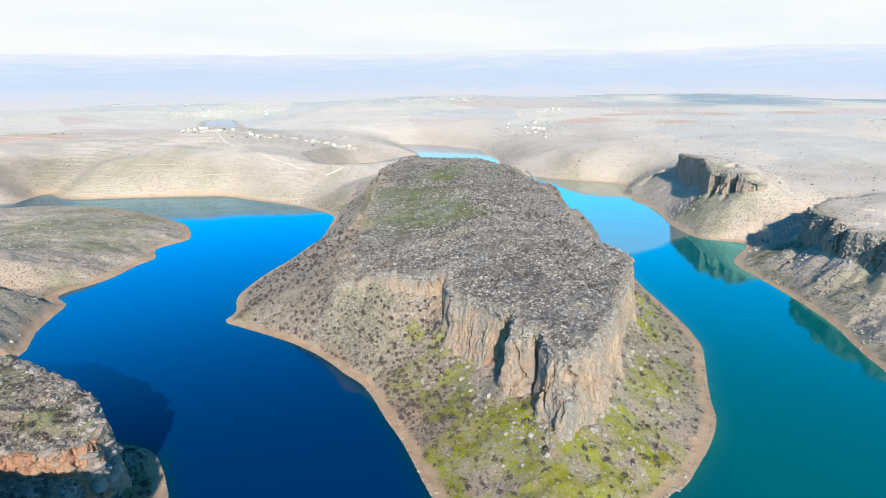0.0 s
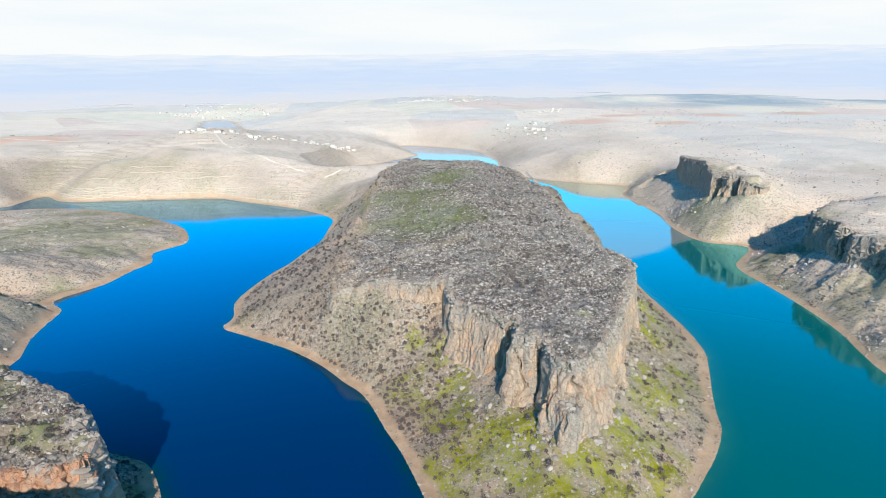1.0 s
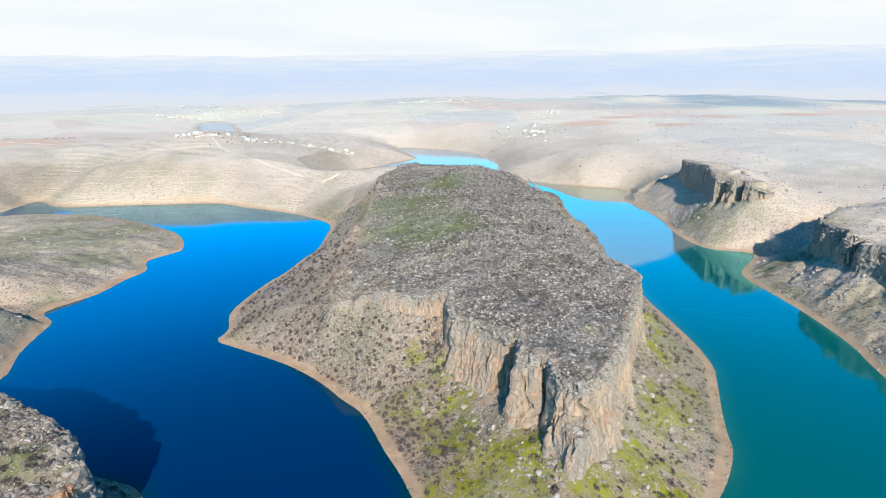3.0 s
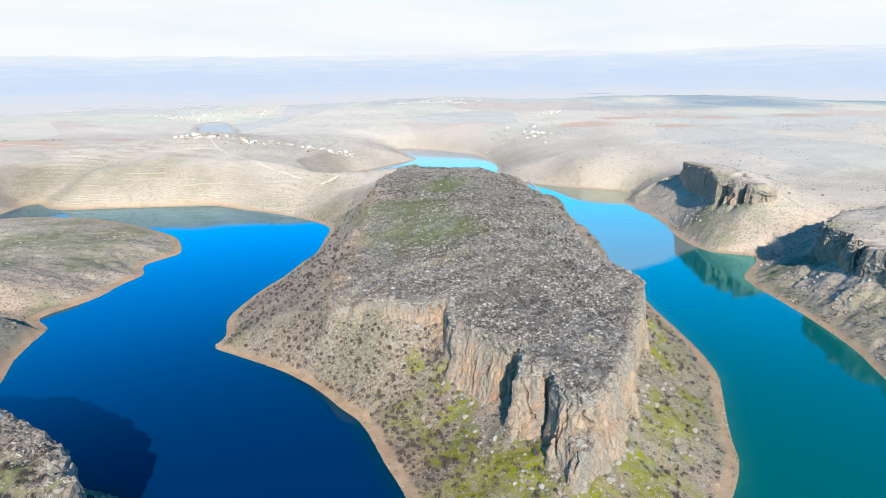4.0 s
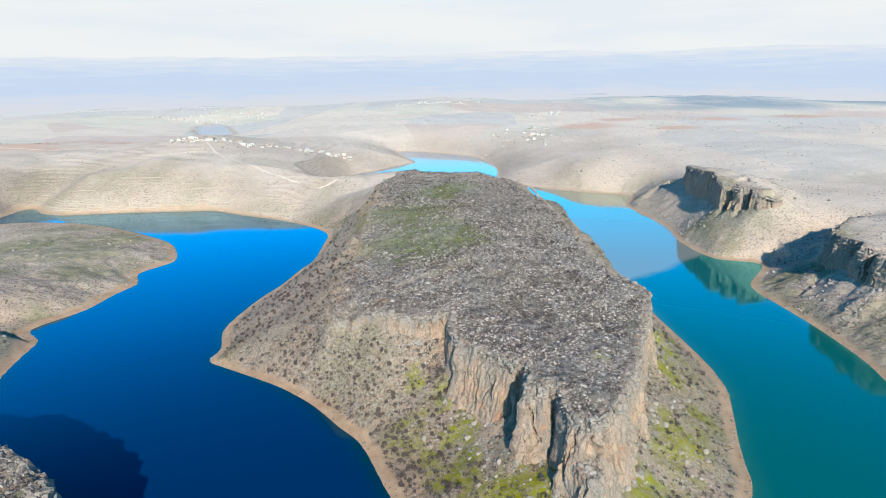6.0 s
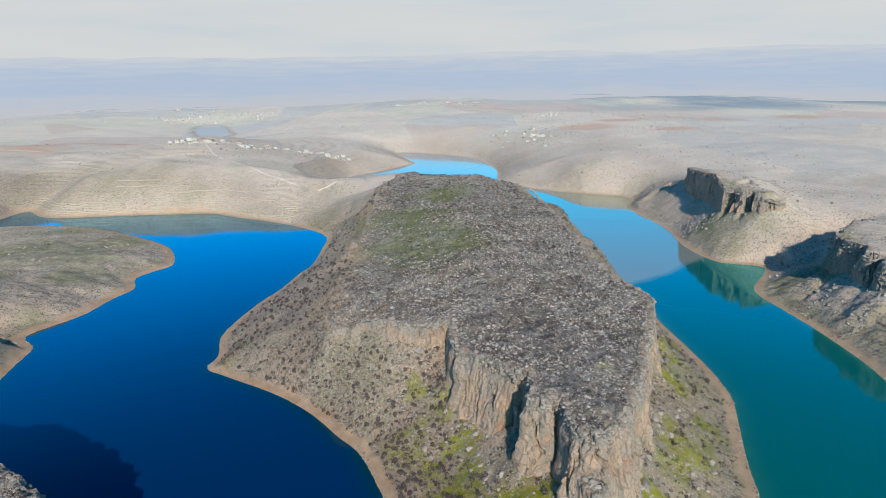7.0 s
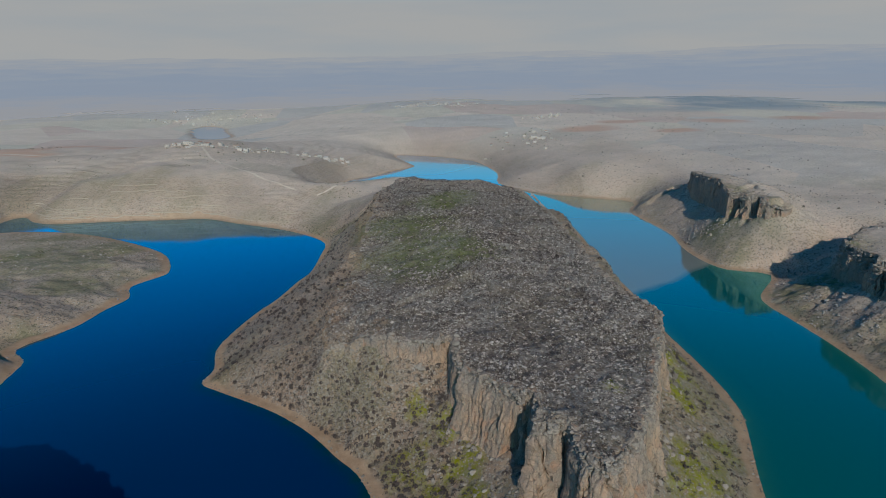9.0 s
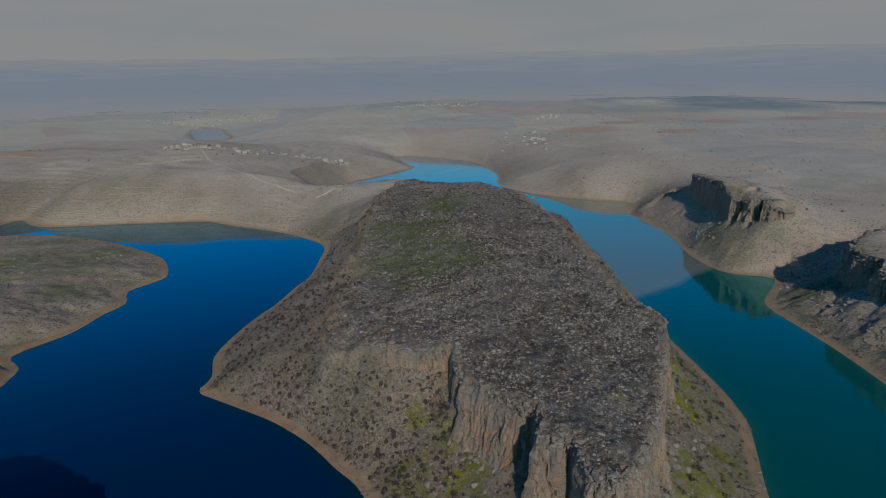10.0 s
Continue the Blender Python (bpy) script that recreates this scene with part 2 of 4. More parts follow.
def land_height(x, y):
    x, y = np.atleast_1d(np.asarray(x, float)), np.atleast_1d(np.asarray(y, float))
    d, wet = distance(x, y, SHORE)
    d2, wet2 = distance(x, y, POND)
    wob = 1.8 * fbm(x, y, 14, 3, 5) * step(0, 8, d)
    wet = wet | wet2
    d = np.where(wet, d, np.minimum(d, d2 * 0.6))
    wsum, height, ease = 0, 0, 0
    for px, py, ph, pl in LAND:
        w = 1 / ((x - px) ** 2 + (y - py) ** 2 + 900) ** 1.5
        wsum, height, ease = wsum + w, height + w * ph, ease + w * pl
    height, ease = height / wsum, ease / wsum
    far = step(700, 2500, np.hypot(x, y - 300))
    height = height + (4 + 3 * far) * fbm(x, y, 420, 4, 11) + 2.2 * fbm(x, y, 90, 3, 21)
    inland = np.maximum(d - 4, 0)
    z = height * (1 - np.exp(-inland / ease))
    # the hill above the far left shore: steep at first, then easing
    crest = 30 + 15 * np.exp(-((x + 385) / 95) ** 2) + 6 * np.exp(-((x + 240) / 60) ** 2)
    back = np.maximum(distance(x, y, FAR_LEFT, False)[0] - 4, 0) * (1 + 0.35 * fbm(x, y, 110, 3, 27))
    hill = crest * (1 - np.exp(-back / 36)) + 24 * (1 - np.exp(-back / 150)) + 1.5 * fbm(x, y, 90, 3, 25)
    cap = np.minimum(1 + 0.6 * distance(x, y, CHANNEL, False)[0], np.interp(x, [-420, -180], [78, 28]) + 60 * step(860, 740, y))   # it falls gently to the channel behind
    hill = np.minimum(hill, cap) - 3 * np.exp(-np.abs(hill - cap) / 6)
    edge = np.interp(x, [-300, -140], [716, 640])
    w = step(-140, -205, x) * step(0, 18, y - edge) * step(1300, 1000, y)
    z = z + w * (hill - z)
    # gullies on the open slopes
    z = z - np.where(x > 270, 0.6, np.where(y > 640, 1.0, 3.5)) * np.clip(fbm(x, y, 60, 3, 31), 0, 1) * step(8, 40, d) * (1 - far)
    # ravine on the right bank, and one in the left bank
    for line, wide, deep in (([(262, 503), (300, 497), (332, 499)], 23, 40), ([(-270, 404), (-300, 396), (-350, 402), (-420, 420)], 16, 16)):
        dr, _ = distance(x, y, line, False)
        z = np.maximum(z - deep * np.exp(-(dr / wide) ** 2) * step(0, 30, d + 8), 0.25 * z)
    # terraces on the far slopes
    hill = step(650, 720, y) * step(-60, -140, x) * step(4, 12, z) * step(1500, 1000, y)
    hill = np.maximum(hill, step(-240, -262, x) * step(420, 450, y) * step(3, 7, z) * 0.7)
    hill = hill * step(-0.3, 0.25, fbm(x, y, 130, 2, 61))
    tz = z + 0.6 * fbm(x, y, 35, 2, 77)
    stair = np.floor(tz / 3.2) * 3.2 + 3.2 * step(0.45, 1.0, tz / 3.2 - np.floor(tz / 3.2))
    z = z + hill * 0.55 * (stair - tz)
    shown = [(RIMS[0], 90, 170, (x < 190) & (y < 860)), (RIMS[1], 40, 52, x > 180), (RIMS[2], 42, 60, (x > 180) & (y < 520)), (RIMS[4], 10, 24, (x < -100) & (y < 262)), (RIMS[3], 3, 12, (x < -60) & (y < 200))]
    for rim, full, none, zone in shown:
        rx, ry = [p[0] for p in rim], [p[1] for p in rim]
        zone = zone & ~wet & (x > min(rx) - none) & (x < max(rx) + none) & (y > min(ry) - none) & (y < max(ry) + none)
        if not zone.any():
            continue
        xs, ys, ds, zs = x[zone], y[zone], d[zone], z[zone]
        dist, inside, slope, top = outside_height(xs, ys, ds, rim)
        w = np.where(inside, 1.0, 1 - step(full, none, dist))
        slope = slope * step(0, 14, ds) ** 0.5
        if rim is RIMS[1] or rim is RIMS[2]:
            slope = np.where(xs > 292, np.maximum(slope, zs), slope)   # the plateau runs on behind these walls
        zone_z = np.where(inside & (dist > 1.3), top + 0.045 * np.minimum(dist, 70) + 1.2 * fbm(xs, ys, 26, 3, 41) * step(3, 25, dist), slope)
        z[zone] = zs * (1 - w) + zone_z * w
    for rim in (NOSE_ROUGH,):
        rx, ry = [p[0] for p in rim], [p[1] for p in rim]
        zone = (x > min(rx) - 2) & (x < max(rx) + 2) & (y > min(ry) - 2) & (y < max(ry) + 2)
        if zone.any():
            dist, inside, both = distance(x[zone], y[zone], [(p[0], p[1]) for p in rim], True, np.array([p[2:] for p in rim]))
            z[zone] = np.where(inside & (dist > 1.2), np.maximum(z[zone], both[:, 0] + 0.12 * dist), z[zone])
    # hollow on the mesa
    z = z - 5.5 * np.exp(-((x + 18) / 34) ** 2 - ((y - 430) / 75) ** 2)
    open_land = 1 - 0.8 * np.maximum(step(620, 680, y), step(280, 300, x))   # smoother country away from the peninsula
    z = z + wob * 0.5 * open_land + 0.25 * fbm(x, y, 3.5, 2, 51) * step(0, 3, d) + 0.8 * fbm(x, y, 7, 2, 53) * step(4, 16, d) * open_land
    beach = 0.03 + 0.19 * d + 0.3 * fbm(x, y, 9, 3, 71) * step(0, 5, d)
    z = np.where(d < 12, np.minimum(np.maximum(z, 0.02), beach + step(5, 12, d) * 30), z)
    z = np.maximum(z, 0.01 + 0.1 * np.minimum(d, 6))
    return np.where(wet, -0.01 - np.minimum(d, 40) * 0.25, z), d, wet


# ---- materials ----
def material(name):
    m = bpy.data.materials.new(name)
    m.use_nodes = True
    m.node_tree.nodes.clear()
    return m, m.node_tree.nodes, m.node_tree.links


def mixed(nodes, links, fac, a, b):
    """A colour mix; each of fac, a, b is a socket or a value."""
    n = nodes.new("ShaderNodeMix")
    n.data_type = "RGBA"
    for socket, v in ((n.inputs[0], fac), (n.inputs[6], a), (n.inputs[7], b)):
        if isinstance(v, bpy.types.NodeSocket):
            links.new(v, socket)
        else:
            socket.default_value = (*v, 1) if isinstance(v, tuple) else v
    return n.outputs[2]


def noise_node(nodes, links, size, detail=4.0, rough=0.6, stretch=(1, 1, 1), lo=None, hi=None, w=0.0):
    """World-space noise with forms of that size in metres, spread between lo and hi if they are given."""
    geo = nodes.new("ShaderNodeNewGeometry")
    mp = nodes.new("ShaderNodeMapping")
    mp.inputs["Scale"].default_value = [s / size for s in stretch]
    mp.inputs["Location"].default_value = (w, w * 1.7, w * 0.6)
    links.new(geo.outputs["Position"], mp.inputs[0])
    n = nodes.new("ShaderNodeTexNoise")
    n.inputs["Scale"].default_value, n.inputs["Detail"].default_value, n.inputs["Roughness"].default_value = 1.0, detail, rough
    links.new(mp.outputs[0], n.inputs["Vector"])
    return n.outputs[0] if lo is None else ranged(nodes, links, n.outputs[0], lo, hi)


def ranged(nodes, links, socket, lo, hi, a=0.0, b=1.0):
    r = nodes.new("ShaderNodeMapRange")
    r.inputs["From Min"].default_value, r.inputs["From Max"].default_value = lo, hi
    r.inputs["To Min"].default_value, r.inputs["To Max"].default_value = a, b
    links.new(socket, r.inputs["Value"])
    return r.outputs[0]


def times(nodes, links, a, b):
    n = nodes.new("ShaderNodeMath")
    n.operation = "MULTIPLY"
    for socket, v in zip(n.inputs, (a, b)):
        if isinstance(v, bpy.types.NodeSocket):
            links.new(v, socket)
        else:
            socket.default_value = v
    return n.outputs[0]


def attribute(nodes, name):
    a = nodes.new("ShaderNodeAttribute")
    a.attribute_name = name
    return a.outputs["Fac"]


def finish(m, nodes, links, color, roughness=0.9, height=None, strength=0.5, depth=0.3, specular=0.2):
    out, b = nodes.new("ShaderNodeOutputMaterial"), nodes.new("ShaderNodeBsdfPrincipled")
    b.inputs["Roughness"].default_value = roughness
    b.inputs["Specular IOR Level"].default_value = specular
    if isinstance(color, tuple):
        b.inputs["Base Color"].default_value = (*color, 1)
    else:
        links.new(color, b.inputs["Base Color"])
    if height is not None:
        bump = nodes.new("ShaderNodeBump")
        bump.inputs["Strength"].default_value, bump.inputs["Distance"].default_value = strength, depth
        links.new(height, bump.inputs["Height"])
        links.new(bump.outputs[0], b.inputs["Normal"])
    links.new(b.outputs[0], out.inputs["Surface"])
    return m


def ground_material():
    m, n, l = material("dry_steppe_soil")
    big = noise_node(n, l, 38, 4, 0.6, lo=0.35, hi=0.65)
    mid = noise_node(n, l, 7, 5, 0.65, lo=0.35, hi=0.65, w=7)
    fine = noise_node(n, l, 1.3, 4, 0.7, lo=0.3, hi=0.7, w=3)
    soil = mixed(n, l, big, (0.325, 0.232, 0.168), (0.42, 0.305, 0.222))
    soil = mixed(n, l, times(n, l, mid, 0.5), soil, (0.22, 0.19, 0.155))
    # pale open country; haze over distance is painted in as extra paleness
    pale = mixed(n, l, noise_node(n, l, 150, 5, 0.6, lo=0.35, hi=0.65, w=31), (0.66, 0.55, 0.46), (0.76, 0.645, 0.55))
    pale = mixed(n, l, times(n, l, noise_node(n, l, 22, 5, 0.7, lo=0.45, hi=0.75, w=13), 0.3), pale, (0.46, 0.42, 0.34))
    geo = n.new("ShaderNodeNewGeometry")
    vor = n.new("ShaderNodeTexVoronoi")
    vor.inputs["Scale"].default_value = 0.0042
    mp = n.new("ShaderNodeMapping")
    mp.inputs["Scale"].default_value = (1.0, 0.62, 0.0)
    l.new(geo.outputs["Position"], mp.inputs[0])
    l.new(mp.outputs[0], vor.inputs["Vector"])
    sep = n.new("ShaderNodeSeparateColor")
    l.new(vor.outputs["Color"], sep.inputs[0])
    # patchwork fields, with the far plain's haze lightened into their colours
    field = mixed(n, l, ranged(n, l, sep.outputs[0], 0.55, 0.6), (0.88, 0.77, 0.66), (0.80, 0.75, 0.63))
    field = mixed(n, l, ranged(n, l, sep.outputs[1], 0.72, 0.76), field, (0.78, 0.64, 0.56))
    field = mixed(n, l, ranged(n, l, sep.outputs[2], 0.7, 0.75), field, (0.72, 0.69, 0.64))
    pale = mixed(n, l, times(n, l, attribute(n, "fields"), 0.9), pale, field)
    # far farmland, its blue-grey painted in as distance haze
    pale = mixed(n, l, times(n, l, attribute(n, "hazy_farm"), noise_node(n, l, 260, 4, 0.6, (1, 0.4, 1), 0.33, 0.55, w=71)), pale, (0.36, 0.44, 0.49))
    soil = mixed(n, l, attribute(n, "mesa"), soil, mixed(n, l, fine, (0.135, 0.118, 0.110), (0.25, 0.22, 0.198)))
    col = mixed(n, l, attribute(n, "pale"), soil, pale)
    # tufts and loose stones
    near = ranged(n, l, attribute(n, "pale"), 0.3, 1.0, 0.85, 0.15)
    col = mixed(n, l, times(n, l, noise_node(n, l, 1.7, 3, 0.6, lo=0.52, hi=0.60, w=51), near), col, (0.15, 0.13, 0.11))
    col = mixed(n, l, times(n, l, noise_node(n, l, 1.1, 3, 0.6, lo=0.58, hi=0.64, w=57), 0.8), col, (0.50, 0.475, 0.44))
    grass = mixed(n, l, fine, (0.125, 0.145, 0.06), (0.195, 0.21, 0.09))
    col = mixed(n, l, times(n, l, attribute(n, "grass"), ranged(n, l, mid, -0.2, 0.5)), col, grass)
    moss = mixed(n, l, mid, (0.165, 0.175, 0.004), (0.275, 0.275, 0.010))
    col = mixed(n, l, times(n, l, attribute(n, "moss"), times(n, l, ranged(n, l, fine, 0.1, 0.5), noise_node(n, l, 3.6, 5, 0.7, lo=0.34, hi=0.48, w=63))), col, moss)
    stone = mixed(n, l, fine, (0.20, 0.195, 0.185), (0.42, 0.405, 0.38))
    col = mixed(n, l, times(n, l, attribute(n, "stone"), ranged(n, l, noise_node(n, l, 2.4, 5, 0.75, w=19), 0.42, 0.58)), col, stone)
    beach = mixed(n, l, mid, (0.41, 0.28, 0.185), (0.52, 0.375, 0.26))
    col = mixed(n, l, attribute(n, "beach"), col, beach)
    col = mixed(n, l, times(n, l, attribute(n, "red"), 0.8), col, (0.66, 0.44, 0.33))
    return finish(m, n, l, col, 0.95, noise_node(n, l, 1.6, 8, 0.75, w=5), 0.8, 0.8, 0.1)


def rock_material(name, warm=1.0, rusty=0.58):
    m, n, l = material(name)
    big = noise_node(n, l, 11, 4, 0.6, (1, 1, 0.45), 0.37, 0.62)
    streak = noise_node(n, l, 2.2, 5, 0.65, (1, 1, 0.12), 0.40, 0.68, w=9)
    fine = noise_node(n, l, 0.8, 6, 0.7, lo=0.3, hi=0.7, w=3)
    grey = mixed(n, l, fine, (0.255, 0.215, 0.18), (0.42, 0.352, 0.292))
    tan = mixed(n, l, fine, (0.44, 0.30, 0.205), (0.565, 0.40, 0.285))
    col = mixed(n, l, times(n, l, big, warm), grey, tan)
    # grey weathered lip over fresher rock
    worn = n.new("ShaderNodeMath")
    worn.operation = "MULTIPLY_ADD"
    l.new(noise_node(n, l, 6, 4, 0.6, (1, 1, 0.5), w=23), worn.inputs[0])
    worn.inputs[1].default_value = 0.9
    l.new(attribute(n, "lip"), worn.inputs[2])
    col = mixed(n, l, times(n, l, ranged(n, l, worn.outputs[0], 1.08, 1.4), 0.8), col, mixed(n, l, fine, (0.20, 0.182, 0.165), (0.40, 0.365, 0.33)))
    col = mixed(n, l, times(n, l, streak, 0.65), col, (0.25, 0.225, 0.19))
    rust = noise_node(n, l, 6, 3, 0.5, (1, 1, 0.6), rusty, rusty + 0.14, w=41)
    col = mixed(n, l, times(n, l, rust, 0.7 * warm), col, (0.46, 0.25, 0.15))
    geo = n.new("ShaderNodeNewGeometry")
    bend = n.new("ShaderNodeVectorMath")
    bend.operation = "MULTIPLY_ADD"
    soft = n.new("ShaderNodeTexNoise")
    soft.inputs["Scale"].default_value, soft.inputs["Detail"].default_value = 0.35, 4.0
    l.new(geo.outputs["Position"], soft.inputs["Vector"])
    l.new(soft.outputs["Color"], bend.inputs[0])
    bend.inputs[1].default_value = (4.0, 4.0, 4.0)
    l.new(geo.outputs["Position"], bend.inputs[2])
    lines = None
    for size, tall, wide in ((3.4, 0.30, 0.030), (1.5, 0.55, 0.035)):
        mp, vor = n.new("ShaderNodeMapping"), n.new("ShaderNodeTexVoronoi")
        mp.inputs["Scale"].default_value = (1 / size, 1 / size, tall / size)
        vor.feature = "DISTANCE_TO_EDGE"
        vor.inputs["Scale"].default_value = 1.0
        l.new(bend.outputs[0], mp.inputs[0])
        l.new(mp.outputs[0], vor.inputs["Vector"])
        line = ranged(n, l, vor.outputs["Distance"], wide, 0.0)
        col = mixed(n, l, times(n, l, line, 0.6), col, (0.13, 0.11, 0.09))
        lines = vor.outputs["Distance"] if lines is None else lines
    height = n.new("ShaderNodeMath")
    height.operation = "MULTIPLY_ADD"
    l.new(ranged(n, l, lines, 0.0, 0.12), height.inputs[0])
    height.inputs[1].default_value = 0.5
    l.new(noise_node(n, l, 0.9, 8, 0.75, (1, 1, 0.5)), height.inputs[2])
    return finish(m, n, l, col, 0.92, height.outputs[0], 0.9, 0.6, 0.15)


def stone_material(name, low, high):
    m, n, l = material(name)
    geo = n.new("ShaderNodeNewGeometry")
    col = mixed(n, l, geo.outputs["Random Per Island"], low, high)
    col = mixed(n, l, noise_node(n, l, 0.7, 5, 0.7, lo=0.45, hi=0.75), col, (0.26, 0.235, 0.20))
    return finish(m, n, l, col, 0.93, noise_node(n, l, 0.35, 5, 0.7), 0.6, 0.2, 0.15)


def scrub_material(name, a, b):
    m, n, l = material(name)
    geo = n.new("ShaderNodeNewGeometry")
    col = mixed(n, l, geo.outputs["Random Per Island"], a, b)
    return finish(m, n, l, mixed(n, l, noise_node(n, l, 9, 3, 0.6, lo=0.4, hi=0.6), col, tuple(0.75 * v for v in b)), 0.9, None, specular=0.1)


def water_material():
    m, n, l = material("reservoir_water")
    geo = n.new("ShaderNodeNewGeometry")
    sep = n.new("ShaderNodeSeparateXYZ")
    l.new(geo.outputs["Position"], sep.inputs[0])
    east = ranged(n, l, sep.outputs["X"], 0, 120)
    deep = mixed(n, l, east, (0.0, 0.029, 0.118), (0.0, 0.122, 0.134))
    deep = mixed(n, l, attribute(n, "shallow"), deep, mixed(n, l, east, (0.0, 0.045, 0.05), (0.02, 0.16, 0.13)))
    fr = n.new("ShaderNodeFresnel")
    fr.inputs["IOR"].default_value = 1.45
    tint = mixed(n, l, east, (0.48, 0.77, 0.90), (0.40, 0.95, 0.96))
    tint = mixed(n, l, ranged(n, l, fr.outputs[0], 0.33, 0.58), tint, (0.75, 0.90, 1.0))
    # ruffled patch: its paler sheen is painted into tint and body colour
    tint = mixed(n, l, times(n, l, attribute(n, "breeze_sheen"), 0.9), tint, (0.86, 0.84, 0.68))
    # far water: reflected pale sky is painted in as a lighter colour
    tint = mixed(n, l, attribute(n, "pale_sky"), tint, (0.95, 0.80, 0.70))
    deep = mixed(n, l, times(n, l, attribute(n, "breeze_sheen"), 0.85), deep, (0.30, 0.33, 0.33))
    deep = mixed(n, l, attribute(n, "pale_sky"), deep, (0.42, 0.62, 0.76))
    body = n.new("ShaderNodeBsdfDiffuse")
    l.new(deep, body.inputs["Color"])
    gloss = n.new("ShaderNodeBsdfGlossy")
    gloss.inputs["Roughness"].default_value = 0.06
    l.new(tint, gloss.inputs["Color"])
    bump = n.new("ShaderNodeBump")
    bump.inputs["Strength"].default_value, bump.inputs["Distance"].default_value = 0.12, 0.05
    l.new(noise_node(n, l, 1.1, 3, 0.55, (1, 1.8, 1)), bump.inputs["Height"])
    l.new(bump.outputs[0], gloss.inputs["Normal"])
    mix, out = n.new("ShaderNodeMixShader"), n.new("ShaderNodeOutputMaterial")
    l.new(ranged(n, l, fr.outputs[0], 0.04, 0.32, 0.012, 0.62), mix.inputs[0])
    l.new(body.outputs[0], mix.inputs[1])
    l.new(gloss.outputs[0], mix.inputs[2])
    l.new(mix.outputs[0], out.inputs["Surface"])
    return m


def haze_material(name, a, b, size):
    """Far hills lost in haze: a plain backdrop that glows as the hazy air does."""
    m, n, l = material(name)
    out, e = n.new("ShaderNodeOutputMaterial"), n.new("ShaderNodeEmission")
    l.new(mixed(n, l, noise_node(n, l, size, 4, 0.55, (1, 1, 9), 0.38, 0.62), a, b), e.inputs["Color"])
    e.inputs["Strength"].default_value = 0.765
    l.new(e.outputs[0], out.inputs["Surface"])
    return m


def plain_material(name, color, var=0.15, size=2.0, rough=0.85):
    m, n, l = material(name)
    col = mixed(n, l, noise_node(n, l, size, 4, 0.6, lo=0.3, hi=0.7), tuple(v * (1 - var) for v in color), tuple(min(1, v * (1 + var)) for v in color))
    return finish(m, n, l, col, rough, None, specular=0.2)


GROUND = ground_material()
ROCK = rock_material("limestone_cliff")
ROCK_GREY = rock_material("grey_limestone_cliff", 0.5)
ROCK_RUST = rock_material("rust_limestone_cliff", 1.35, 0.36)
STONE = stone_material("weathered_limestone", (0.20, 0.18, 0.168), (0.51, 0.468, 0.43))
STONE_GREY = stone_material("grey_limestone", (0.16, 0.142, 0.124), (0.42, 0.375, 0.33))
SCRUB = scrub_material("bare_scrub", (0.065, 0.054, 0.053), (0.15, 0.126, 0.12))
SCRUB_GREEN = scrub_material("green_scrub", (0.045, 0.06, 0.02), (0.11, 0.125, 0.05))
SCRUB_FAR = scrub_material("pale_green_scrub", (0.17, 0.18, 0.12), (0.30, 0.29, 0.21))
WATER = water_material()


# ---- meshes ----
def mesh_object(name, verts, faces, mat, smooth=False, attrs=None):
    """One mesh object from arrays: faces is an (n, 3) or (n, 4) array."""
    verts, faces = np.asarray(verts, np.float32), np.asarray(faces, np.int32)
    me = bpy.data.meshes.new(name)
    k = faces.shape[1]
    me.vertices.add(len(verts))
    me.vertices.foreach_set("co", verts.ravel())
    me.loops.add(faces.size)
    me.loops.foreach_set("vertex_index", faces.ravel())
    me.polygons.add(len(faces))
    me.polygons.foreach_set("loop_start", np.arange(0, faces.size, k, dtype=np.int32))
    me.polygons.foreach_set("use_smooth", np.full(len(faces), smooth))
    me.update(calc_edges=True)
    for key, v in (attrs or {}).items():
        me.attributes.new(key, "FLOAT", "POINT").data.foreach_set("value", np.asarray(v, np.float32))
    me.materials.append(mat)
    return new(name, me)


def grid_faces(rows, cols):
    a = (np.arange(rows - 1)[:, None] * cols + np.arange(cols - 1)).ravel()
    return np.stack([a, a + 1, a + cols + 1, a + cols], 1)


def axis(dense, lo, hi):
    """Coordinates: spans (start, end, spacing), and beyond them steps that grow towards lo and hi."""
    v = [np.arange(a, b, s) for a, b, s in dense]
    v = list(np.concatenate(v)) + [dense[-1][1]]
    s = dense[-1][2]
    while v[-1] < hi:
        s = min(s * 1.07, 160)
        v.append(v[-1] + s)
    s, left = dense[0][2], [v[0]]
    while left[-1] > lo:
        s = min(s * 1.09, 160)
        left.append(left[-1] - s)
    return np.array(left[:0:-1] + v)


# ---- ground: one sheet to the horizon ----
gx = axis([(-560, -300, 3.2), (-300, -210, 1.6), (-210, 160, 1.25), (160, 230, 2.0), (230, 330, 1.25), (330, 480, 3.0)], -4850, 4850)
gy = axis([(140, 470, 1.25), (470, 720, 1.9), (720, 1100, 2.6), (1100, 1500, 6.0), (1500, 2000, 10.0)], -1500, 4850)
GX, GY = np.meshgrid(gx, gy)
GZ, SHORE_D, WET = land_height(GX.ravel(), GY.ravel())
PX, PY = GX.ravel(), GY.ravel()


def eased(values, times):
    """The height grid with its small creases smoothed away."""
    v = values.reshape(len(gy), len(gx)).copy()
    for _ in range(times):
        p = np.pad(v, 2, "edge")
        v = sum(p[2:-2, k:k + v.shape[1]] for k in range(5)) / 5
        p = np.pad(v, 2, "edge")
        v = sum(p[k:k + v.shape[0], 2:-2] for k in range(5)) / 5
    return v.ravel()


